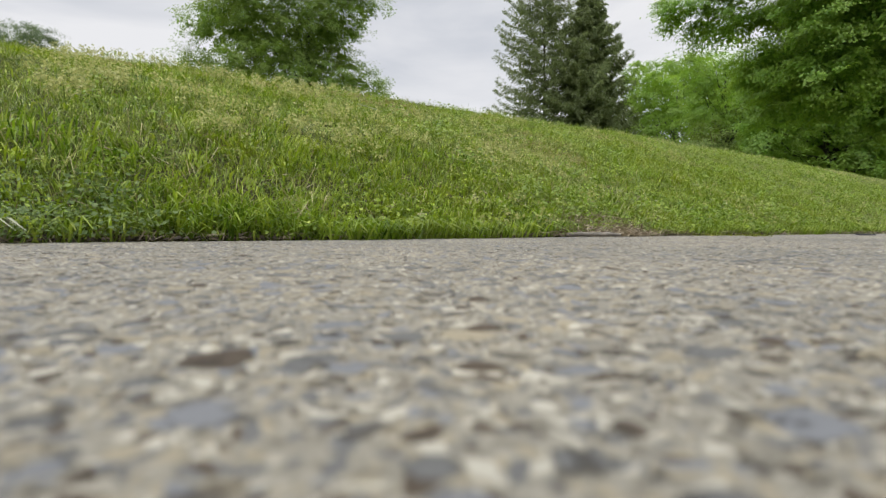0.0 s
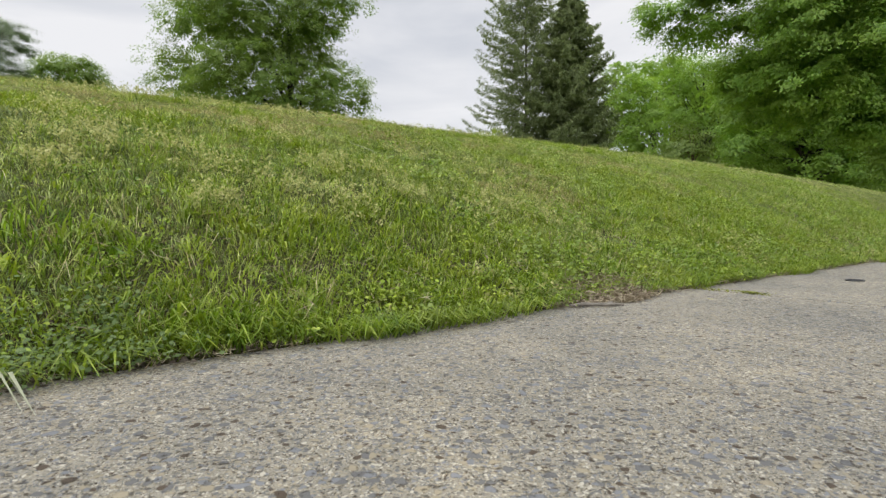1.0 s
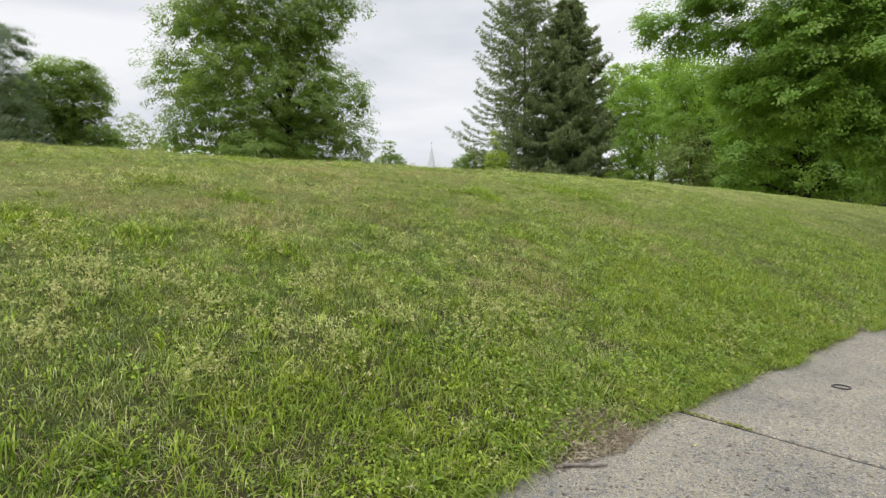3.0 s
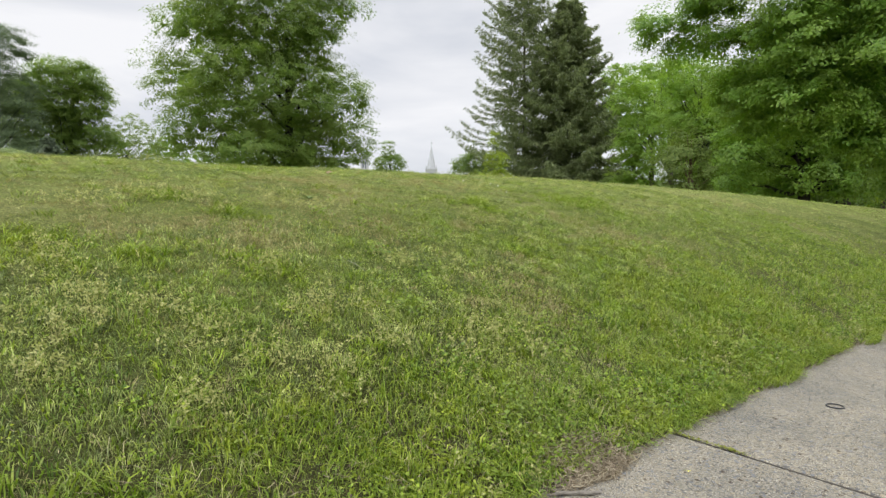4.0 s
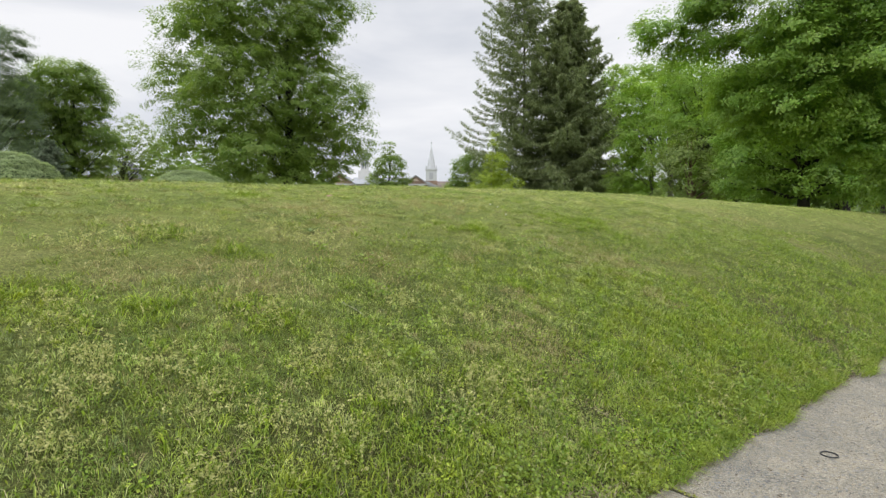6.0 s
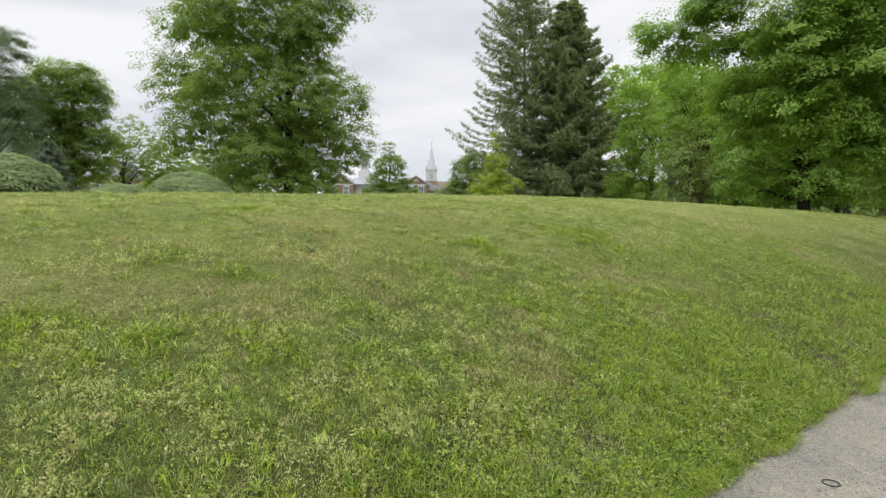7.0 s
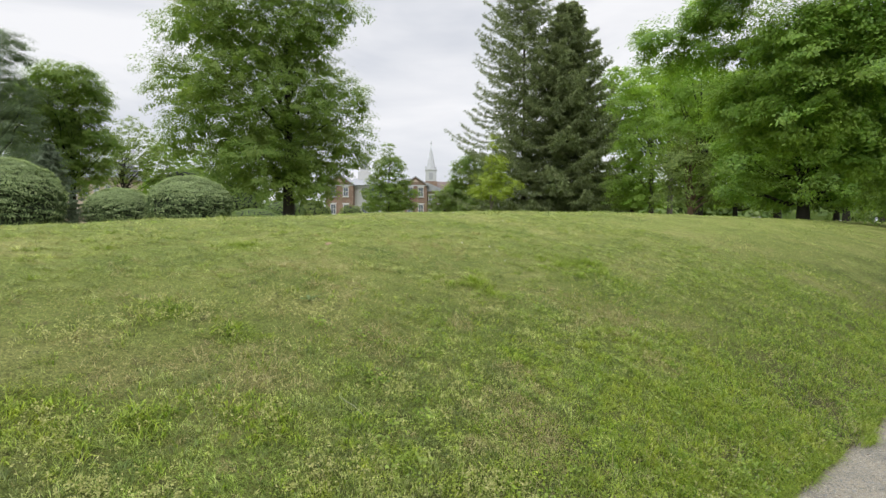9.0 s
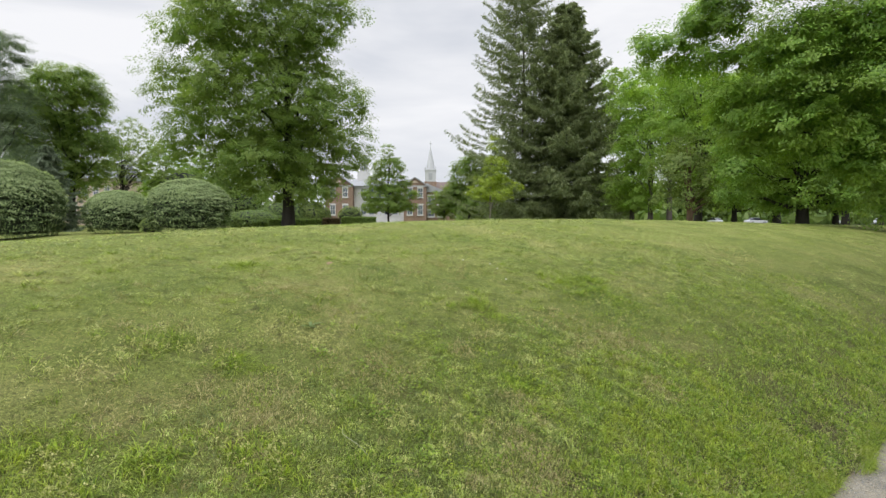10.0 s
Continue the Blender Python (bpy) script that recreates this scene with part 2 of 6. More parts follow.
    l.new(b.outputs["Fac"], bp.inputs["Height"])
    bs = n.new("ShaderNodeBsdfPrincipled")
    bs.inputs["Roughness"].default_value = 0.9
    bs.inputs["Specular IOR Level"].default_value = 0.1
    l.new(col, bs.inputs["Base Color"])
    l.new(bp.outputs["Normal"], bs.inputs["Normal"])
    out = n.new("ShaderNodeOutputMaterial")
    l.new(bs.outputs["BSDF"], out.inputs["Surface"])
    return m


def brick_material():
    m, n, l = material("red_brick")
    co = n.new("ShaderNodeTexCoord").outputs["Object"]
    mp = n.new("ShaderNodeMapping")
    mp.inputs["Rotation"].default_value = (radians(90), 0, 0)
    l.new(co, mp.inputs["Vector"])
    br = n.new("ShaderNodeTexBrick")
    br.inputs["Scale"].default_value = 4.4
    br.inputs["Color1"].default_value = (0.205, 0.128, 0.092, 1)
    br.inputs["Color2"].default_value = (0.165, 0.106, 0.078, 1)
    br.inputs["Mortar"].default_value = (0.27, 0.215, 0.17, 1)
    l.new(mp.outputs["Vector"], br.inputs["Vector"])
    nz = noise_node(n, l, co, 0.8, 4, 0.6)
    rp = ramp(n, [(0.3, (0.8, 0.8, 0.8)), (0.7, (1.15, 1.12, 1.1))])
    l.new(nz.outputs["Fac"], rp.inputs["Fac"])
    bs = n.new("ShaderNodeBsdfPrincipled")
    bs.inputs["Roughness"].default_value = 0.85
    l.new(mixer(n, l, 1.0, br.outputs["Color"], rp.outputs["Color"], "MULTIPLY"), bs.inputs["Base Color"])
    out = n.new("ShaderNodeOutputMaterial")
    l.new(bs.outputs["BSDF"], out.inputs["Surface"])
    return m


def turf_blades(name, stops, fine, coarse):
    """Lawn blades: each its own green, with dry straw-coloured spots, vivid tufts and broad drifts."""
    m, n, l = material(name)
    geo = n.new("ShaderNodeNewGeometry")
    pos = geo.outputs["Position"]
    rp = ramp(n, stops)
    l.new(geo.outputs["Random Per Island"], rp.inputs["Fac"])
    col = rp.outputs["Color"]
    for scale, lo, hi, tint, most in ((0.45, 0.46, 0.62, (0.23, 0.288, 0.078), 0.4), (1.3, 0.50, 0.64, (0.155, 0.262, 0.026), 0.5), (2.3, 0.52, 0.66, (0.36, 0.34, 0.16), 0.36), (11.0, 0.56, 0.68, (0.36, 0.33, 0.15), 0.4), (8.0, 0.55, 0.66, (0.075, 0.14, 0.022), 0.5)):
        a = noise_node(n, l, pos, scale, 4, 0.6)
        a.inputs["Distortion"].default_value = 0.4
        ar = ramp(n, [(lo, (0, 0, 0)), (hi, (most, most, most))])
        l.new(a.outputs["Fac"], ar.inputs["Fac"])
        col = mixer(n, l, ar.outputs["Color"], col, tint)
    for scale, k in ((8.5, coarse), (30.0, fine)):
        dark, lite = (1 - k, 1 - 0.9 * k, 1 - 1.1 * k), (1 + k, 1 + 0.9 * k, 1 + 0.85 * k)
        a = noise_node(n, l, pos, scale, 3, 0.6)
        ar = ramp(n, [(0.34, dark), (0.66, lite)])
        l.new(a.outputs["Fac"], ar.inputs["Fac"])
        col = mixer(n, l, 1.0, col, ar.outputs["Color"], "MULTIPLY")
    bs = n.new("ShaderNodeBsdfPrincipled")
    bs.inputs["Roughness"].default_value = 0.42
    bs.inputs["Specular IOR Level"].default_value = 0.5
    l.new(col, bs.inputs["Base Color"])
    tr = n.new("ShaderNodeBsdfTranslucent")
    l.new(mixer(n, l, 1.0, col, (1.25, 1.25, 0.7), "MULTIPLY"), tr.inputs["Color"])
    mx = n.new("ShaderNodeMixShader")
    mx.inputs["Fac"].default_value = 0.22
    l.new(bs.outputs["BSDF"], mx.inputs[1])
    l.new(tr.outputs["BSDF"], mx.inputs[2])
    out = n.new("ShaderNodeOutputMaterial")
    l.new(mx.outputs["Shader"], out.inputs["Surface"])
    return m


M_CONCRETE = concrete_material()
M_GROUND = ground_material()
M_BRICK = brick_material()
M_GRASS = turf_blades("grass_blades", [(0.0, (0.058, 0.098, 0.014)), (0.35, (0.166, 0.226, 0.037)), (0.7, (0.268, 0.326, 0.066)), (0.92, (0.32, 0.37, 0.115)), (1.0, (0.46, 0.45, 0.23))], 0.60, 0.48)
M_TURF = turf_blades("fine_turf_blades", [(0.0, (0.092, 0.138, 0.034)), (0.35, (0.214, 0.284, 0.068)), (0.75, (0.320, 0.388, 0.110)), (1.0, (0.48, 0.51, 0.235))], 0.42, 0.62)
M_GRASS_EDGE = leafy("long_verge_blades", [(0.042, 0.086, 0.010), (0.116, 0.194, 0.018), (0.198, 0.292, 0.030), (0.33, 0.385, 0.095)], (1.2, 1.3, 0.55), (0.27, 0.31, 0.06), 5.0, 0.36, 0.42, 0.32, 16.0)
M_LUSH = leafy("lush_blades", [(0.064, 0.122, 0.010), (0.148, 0.242, 0.017), (0.240, 0.348, 0.027), (0.37, 0.44, 0.080)], (1.25, 1.25, 0.5), (0.29, 0.33, 0.04), 4.0, 0.28, 0.42, 0.32, 22.0)
M_GREEN = leafy("deep_green_blades", [(0.092, 0.160, 0.013), (0.152, 0.242, 0.019), (0.220, 0.318, 0.028), (0.300, 0.390, 0.052)], (1.25, 1.25, 0.6), (0.24, 0.32, 0.04), 4.0, 0.22, 0.5, 0.3, 22.0)
M_SEED = leafy("seed_heads", [(0.29, 0.32, 0.11), (0.39, 0.40, 0.155), (0.50, 0.485, 0.225)], (1.1, 1.1, 0.9), None, 1, 0.4, 0.6, 0.2)
M_CLOVER = leafy("broad_weed_leaves", [(0.090, 0.158, 0.014), (0.146, 0.234, 0.022), (0.215, 0.305, 0.034)], (1.3, 1.3, 0.5), (0.23, 0.28, 0.05), 4.0, 0.36, 0.4, 0.4, 20.0)
M_GREYWEED = leafy("grey_green_weed_leaves", [(0.075, 0.115, 0.040), (0.115, 0.165, 0.060), (0.17, 0.215, 0.09)], (1.2, 1.3, 0.8), None, 1, 0.3, 0.6, 0.2)
M_DRY = leafy("dry_clippings", [(0.12, 0.092, 0.06), (0.25, 0.205, 0.14), (0.42, 0.37, 0.26)], (1.1, 1.0, 0.8), None, 1, 0.2, 0.7, 0.2)
M_STRAWGRASS = leafy("bleached_blades", [(0.27, 0.225, 0.105), (0.37, 0.32, 0.16), (0.50, 0.455, 0.27)], (1.1, 1.1, 0.9), None, 1, 0.3, 0.6, 0.3)
M_THATCH = leafy("dry_thatch", [(0.20, 0.175, 0.075), (0.30, 0.265, 0.12), (0.40, 0.36, 0.18), (0.50, 0.455, 0.25)], (1.1, 1.1, 0.8), None, 1, 0.28, 0.7, 0.2)
M_MOSS = leafy("yellow_moss", [(0.13, 0.17, 0.03), (0.22, 0.25, 0.05), (0.30, 0.29, 0.10)], (1.2, 1.2, 0.5), None, 1, 0.3, 0.8, 0.1)
M_STRAW = plain("bleached_straw", (0.25, 0.26, 0.165), 0.5, 0.15, 30, 0, 0.2, 200)
M_DEADLEAF = plain("orange_dead_leaf", (0.21, 0.13, 0.075), 0.6, 0.25, 30, 0, 0.3, 90)
M_PETAL = plain("yellow_petal", (0.62, 0.58, 0.05), 0.6, 0.1, 50)
M_FLOWER = plain("white_clover_petals", (0.58, 0.57, 0.50), 0.7, 0.1, 80)
M_RUBBER = plain("black_rubber", (0.018, 0.018, 0.020), 0.45, 0.2, 60, 0, 0.2, 300)
M_TWIG = plain("grey_twig_bark", (0.19, 0.17, 0.14), 0.85, 0.35, 60, 0, 0.6, 220)
M_BARK = plain("grey_brown_bark", (0.062, 0.052, 0.042), 0.9, 0.4, 3.0, 0, 0.9, 14, (1, 1, 0.25))
M_BARK_DARK = plain("dark_bark", (0.024, 0.020, 0.017), 0.9, 0.4, 3.0, 0, 0.9, 14, (1, 1, 0.25))
M_BARK_RED = plain("reddish_pine_bark", (0.12, 0.075, 0.05), 0.9, 0.35, 3.0, 0, 0.9, 14, (1, 1, 0.25))
M_OAK = leafy("oak_leaves", [(0.122, 0.196, 0.043), (0.170, 0.256, 0.060), (0.228, 0.312, 0.084)], (1.25, 1.3, 0.7), (0.19, 0.24, 0.055), 0.35, 0.58, 0.5, 0.3)
M_MAPLE = leafy("maple_leaves", [(0.150, 0.251, 0.046), (0.211, 0.330, 0.064), (0.275, 0.391, 0.088)], (1.25, 1.35, 0.65), (0.21, 0.278, 0.054), 0.5, 0.58, 0.5, 0.3)
M_NEARMAPLE = leafy("glossy_maple_leaves", [(0.127, 0.228, 0.045), (0.189, 0.313, 0.059), (0.281, 0.403, 0.083)], (1.25, 1.35, 0.65), (0.22, 0.295, 0.050), 0.6, 0.5, 0.45, 0.35)
M_OLIVE = leafy("olive_leaves", [(0.108, 0.160, 0.040), (0.150, 0.208, 0.054), (0.20, 0.255, 0.072)], (1.25, 1.25, 0.7), None, 1, 0.45, 0.5, 0.2)
M_SAPLING = leafy("grey_green_young_leaves", [(0.145, 0.205, 0.060), (0.195, 0.262, 0.080), (0.25, 0.32, 0.108)], (1.25, 1.3, 0.6), None, 1, 0.55, 0.5, 0.3)
M_LIME = leafy("fresh_light_leaves", [(0.200, 0.278, 0.036), (0.268, 0.352, 0.050), (0.336, 0.410, 0.076)], (1.3, 1.3, 0.5), None, 1, 0.5, 0.45, 0.3)
M_DARKLEAF = leafy("dark_leaves", [(0.096, 0.159, 0.043), (0.134, 0.208, 0.056), (0.186, 0.258, 0.074)], (1.25, 1.3, 0.6), (0.15, 0.20, 0.05), 0.4, 0.45, 0.5, 0.3)
M_SPRUCE = leafy("spruce_needles", [(0.115, 0.146, 0.066), (0.173, 0.210, 0.095), (0.244, 0.281, 0.137)], (1.2, 1.25, 0.8), (0.115, 0.150, 0.062), 0.5, 0.45, 0.6, 0.2)
M_PINE = leafy("white_pine_needles", [(0.095, 0.138, 0.074), (0.138, 0.190, 0.104), (0.192, 0.250, 0.140)], (1.2, 1.2, 0.9), None, 1, 0.55, 0.6, 0.25)
M_BLUE = leafy("blue_green_needles", [(0.096, 0.126, 0.082), (0.142, 0.178, 0.116), (0.20, 0.24, 0.16)], (1.1, 1.2, 1.0), None, 1, 0.4, 0.6, 0.2)
M_YEW = leafy("yew_needles", [(0.048, 0.080, 0.034), (0.080, 0.120, 0.052), (0.122, 0.166, 0.074), (0.170, 0.220, 0.100)], (1.2, 1.25, 0.8), None, 1, 0.38, 0.7, 0.1)
M_YEW_TIPS = leafy("toplit_young_needles", [(0.225, 0.290, 0.140), (0.300, 0.372, 0.185), (0.385, 0.455, 0.240)], (1.2, 1.25, 0.8), None, 1, 0.45, 0.7, 0.1)
# body colour near-black in place of the shade inside shrubs and hedges
M_YEW_CORE = plain("shrub_inner_shade", (0.020, 0.026, 0.016), 0.9, 0.4, 5)
M_HEDGE = leafy("box_hedge_leaves", [(0.125, 0.200, 0.044), (0.185, 0.275, 0.062), (0.255, 0.345, 0.088)], (1.3, 1.4, 0.6), None, 1, 0.35, 0.5, 0.2)
M_BROWNHEDGE = leafy("browned_hedge_leaves", [(0.12, 0.082, 0.05), (0.17, 0.12, 0.07), (0.20, 0.17, 0.085)], (1.2, 1.1, 0.7), None, 1, 0.25, 0.6, 0.2)
M_WHITE = plain("white_paint", (0.44, 0.44, 0.43), 0.5, 0.06, 1.5)
M_STEEPLE = plain("weathered_white_boards", (0.37, 0.38, 0.395), 0.6, 0.06, 1.5)
M_SLATE = plain("grey_slate_roof", (0.25, 0.26, 0.275), 0.6, 0.15, 1.2, 0, 0.4, 6)
M_LEAD = plain("pale_lead_roof", (0.30, 0.31, 0.325), 0.5, 0.08, 1.5)
M_TANWALL = plain("tan_stucco", (0.42, 0.34, 0.27), 0.8, 0.12, 1.0)
M_GLASS = plain("dark_window_glass", (0.10, 0.12, 0.14), 0.08, 0.2, 0.5, 0, 0.0)
M_CARWHITE = plain("white_car_paint", (0.52, 0.53, 0.55), 0.25, 0.04, 1.0, 0, 0.0)
M_CARGLASS = plain("tinted_car_glass", (0.025, 0.03, 0.035), 0.08, 0.1, 1.0, 0, 0.0)
M_TYRE = plain("tyre_rubber", (0.03, 0.03, 0.03), 0.8, 0.2, 5)
M_RIM = plain("wheel_alloy", (0.45, 0.46, 0.48), 0.35, 0.1, 5, 0.8, 0.0)
M_ASPHALT = plain("asphalt", (0.055, 0.055, 0.058), 0.9, 0.2, 1.0, 0, 0.4, 60)


# ---------------------------------------------------------------- builders
def mesh_of(name, verts, polys):
    """A mesh from an array of places and arrays of triangles or quads (vertex numbers)."""
    me = bpy.data.meshes.new(name)
    verts = np.asarray(verts, np.float32)
    polys = [np.asarray(p, np.int32) for p in polys if len(p)]
    sizes = np.concatenate([np.full(len(p), p.shape[1], np.int32) for p in polys])
    loops = np.concatenate([p.ravel() for p in polys])
    me.vertices.add(len(verts))
    me.vertices.foreach_set("co", verts.ravel())
    me.loops.add(len(loops))
    me.loops.foreach_set("vertex_index", loops)
    me.polygons.add(len(sizes))
    me.polygons.foreach_set("loop_start", np.concatenate([[0], np.cumsum(sizes)[:-1]]).astype(np.int32))
    me.update(calc_edges=True)
    return me


def smooth(me):
    me.polygons.foreach_set("use_smooth", np.ones(len(me.polygons), bool))
    return me


def part(name, data, mat, parent=None, label=""):
    """Links a bmesh or mesh as one mesh object under a thing or a part."""
    if isinstance(data, bmesh.types.BMesh):
        me = bpy.data.meshes.new(name)
        data.to_mesh(me)
        data.free()
        data = me
    if mat and not data.materials:
        data.materials.append(mat)
    ob = new(name, data)
    if parent:
        ob.parent = parent
    if label:
        ob["label"] = label
    return ob


def box(bm, x0, x1, y0, y1, z0, z1, bevel=0.0):
    g = bmesh.ops.create_cube(bm, size=1.0, matrix=Matrix.Translation(((x0 + x1) / 2, (y0 + y1) / 2, (z0 + z1) / 2)) @ Matrix.Diagonal((x1 - x0, y1 - y0, z1 - z0, 1)))
    if bevel:
        edges = {e for v in g["verts"] for e in v.link_edges}
        bmesh.ops.bevel(bm, geom=list(edges), offset=bevel, segments=2, affect="EDGES", profile=0.6)
    return bm


def one_box(*a, bevel=0.0):
    return box(bmesh.new(), *a, bevel=bevel)


def prism(bm, outline, y0, y1):
    """An outline in x and z, drawn out from y0 to y1."""
    a = [bm.verts.new((x, y0, z)) for x, z in outline]
    b = [bm.verts.new((x, y1, z)) for x, z in outline]
    bm.faces.new(a)
    bm.faces.new(b[::-1])
    for i in range(len(a)):
        j = (i + 1) % len(a)
        bm.faces.new((a[j], a[i], b[i], b[j]))
    bmesh.ops.recalc_face_normals(bm, faces=bm.faces[:])
    return bm


def tube(line, radii, sides=7):
    """Places and quads of a tapering tube along a line."""
    line, radii = np.asarray(line, float), np.asarray(radii, float)
    tang = np.gradient(line, axis=0)
    tang /= np.linalg.norm(tang, axis=1, keepdims=True) + 1e-9
    ref = np.where(np.abs(tang[:, 2:3]) > 0.9, [[1.0, 0, 0]], [[0, 0, 1.0]])
    a = np.cross(tang, ref)
    a /= np.linalg.norm(a, axis=1, keepdims=True) + 1e-9
    b = np.cross(tang, a)
    th = np.linspace(0, 2 * np.pi, sides, endpoint=False)
    v = line[:, None] + radii[:, None, None] * (a[:, None] * np.cos(th)[None, :, None] + b[:, None] * np.sin(th)[None, :, None])
    i = np.arange(len(line) - 1)[:, None] * sides
    k = np.arange(sides)[None]
    q = np.stack([i + k, i + (k + 1) % sides, i + sides + (k + 1) % sides, i + sides + k], -1).reshape(-1, 4)
    return v.reshape(-1, 3), q


def joined(pieces):
    vs, qs, n = [], [], 0
    for v, q in pieces:
        vs.append(v)
        qs.append(q + n)
        n += len(v)
    return np.concatenate(vs), np.concatenate(qs)


def unit(v):
    return v / (np.linalg.norm(v, axis=-1, keepdims=True) + 1e-9)


def leaf_cards(rng, at, normal, length, width, along=None, fold=0.15):
    """Kite-shaped leaves, each slightly folded: places and quads."""
    n = len(at)
    normal = unit(normal)
    t = rng.normal(size=(n, 3)) if along is None else along + 0.0
    t = unit(t - (t * normal).sum(1, keepdims=True) * normal)
    b = np.cross(normal, t)
    length, width = np.broadcast_to(length, n)[:, None], np.broadcast_to(width, n)[:, None]
    v = np.stack([at - t * length * 0.5, at + b * width * 0.5 + normal * width * fold - t * length * 0.05,
                  at + t * length * 0.5, at - b * width * 0.5 + normal * width * fold - t * length * 0.05], 1)
    return v.reshape(-1, 3), np.arange(4 * n).reshape(-1, 4)


# ---------------------------------------------------------------- lie of the land
# s runs along the path, d away from its lawn edge; the lawn climbs from the path to a rounded top and falls gently behind
TX, TY = 0.775, 0.632
EDGE = 0.98
PATH_WIDTH = 1.83


def to_sd(x, y):
    return x * TX + y * TY, -x * TY + y * TX - EDGE


def to_xy(s, d):
    return s * TX - (d + EDGE) * TY, s * TY + (d + EDGE) * TX


def ease(x):
    x = np.clip(x, 0, 1)
    return x * x * (3 - 2 * x)


def lawn_sd(s, d):
    d = np.asarray(d, float)
    up = np.maximum(d, 0)
    sc = 14 * np.tanh((s - 3) / 14)
    z = 1.646 * (1 - np.exp(-up / 2.852)) + (0.0396 * sc - 0.0003 * sc ** 2 - 0.0002 * sc ** 3) * (1 - np.exp(-up / 5))
    z = z - 0.80 * ease((up - 5.14) / 11.4) - 0.082 * up * np.exp(-up)
    z = z - 0.16 * ease((up - 4.2) / 5) * ease((3.5 - s) / 4) + 0.34 * ease((up - 11) / 9)
    z = z + 0.016 * np.clip(up / 0.5, 0, 1)
    # the ground falls away beyond the crest where the round evergreens stand
    x, y = to_xy(s, d)
    z = z - 0.56 * ease((-4 - x) / 15) * ease((y - 11) / 11)
    z = z - 0.03 * np.exp(-((x + 2.6) / 1.6) ** 2 - ((y - 8.8) / 2) ** 2)
    # the shallow humps of an old lawn
    hump = 0.012 * np.sin(2.1 * s + 0.7) * np.sin(1.7 * d + 0.3) + 0.007 * np.sin(5.3 * s + 2.0 * d) + 0.005 * np.sin(7.1 * d - 3.0 * s)
    return z + hump * np.clip(up / 0.4, 0, 1) * np.clip((14 - up) / 6, 0, 1)


def lawn(x, y):
    return lawn_sd(*to_sd(np.asarray(x, float), np.asarray(y, float)))


def build_ground():
    near = np.arange(0.06, 12, 0.14)
    far = 12 * (2500 / 12) ** (np.arange(1, 45) / 44)
    d = np.concatenate([-far[::-1] - PATH_WIDTH, [-14, -9, -5, -3.2, -PATH_WIDTH - 0.3, -PATH_WIDTH - 0.02, -PATH_WIDTH + 0.05, -0.9, -0.06, -0.012, 0.0, 0.02], near, far])
    d = np.unique(d.round(4))
    s_half = np.concatenate([np.arange(0.1, 14, 0.2), 14 * (2500 / 14) ** (np.arange(1, 45) / 44)])
    s = np.concatenate([-s_half[::-1], s_half]) + 1.5
    S, D = np.meshgrid(s, d)
    Z = lawn_sd(S, D)
    under = (D > -PATH_WIDTH - 0.01) & (D < -0.005)
    Z = np.where(under, -0.09, np.where(D <= -PATH_WIDTH, -0.012, Z))
    X, Y = to_xy(S, D)
    h, w = S.shape
    i = (np.arange(h - 1)[:, None] * w + np.arange(w - 1)[None]).ravel()
    me = smooth(mesh_of("ground", np.stack([X, Y, Z], -1).reshape(-1, 3), [np.stack([i, i + 1, i + 1 + w, i + w], -1)]))
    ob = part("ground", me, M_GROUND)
    tagged(ob, "grassy slope and park ground of short turf and soil", "ground", kind="structure")


build_ground()


# ---------------------------------------------------------------- paving
def pebbles(x, y, cell, seed):
    """Rounded stones about a cell apart: height 0 to 1, each with its own rise."""
    def rnd(i, j, k):
        h = np.sin(i * 127.1 + j * 311.7 + k * 74.7 + seed * 13.3) * 43758.5453
        return h - np.floor(h)
    gx, gy = np.floor(x / cell), np.floor(y / cell)
    best = np.full(x.shape, 9.0)
    rise = np.zeros(x.shape)
    for a in (-1, 0, 1):
        for b in (-1, 0, 1):
            i, j = gx + a, gy + b
            d = np.hypot(x / cell - i - rnd(i, j, 1), (y / cell - j - rnd(i, j, 2)))
            near = d < best
            best = np.where(near, d, best)
            rise = np.where(near, rnd(i, j, 3), rise)
    return rise * np.clip(1 - (best / 0.62) ** 2, 0, 1)


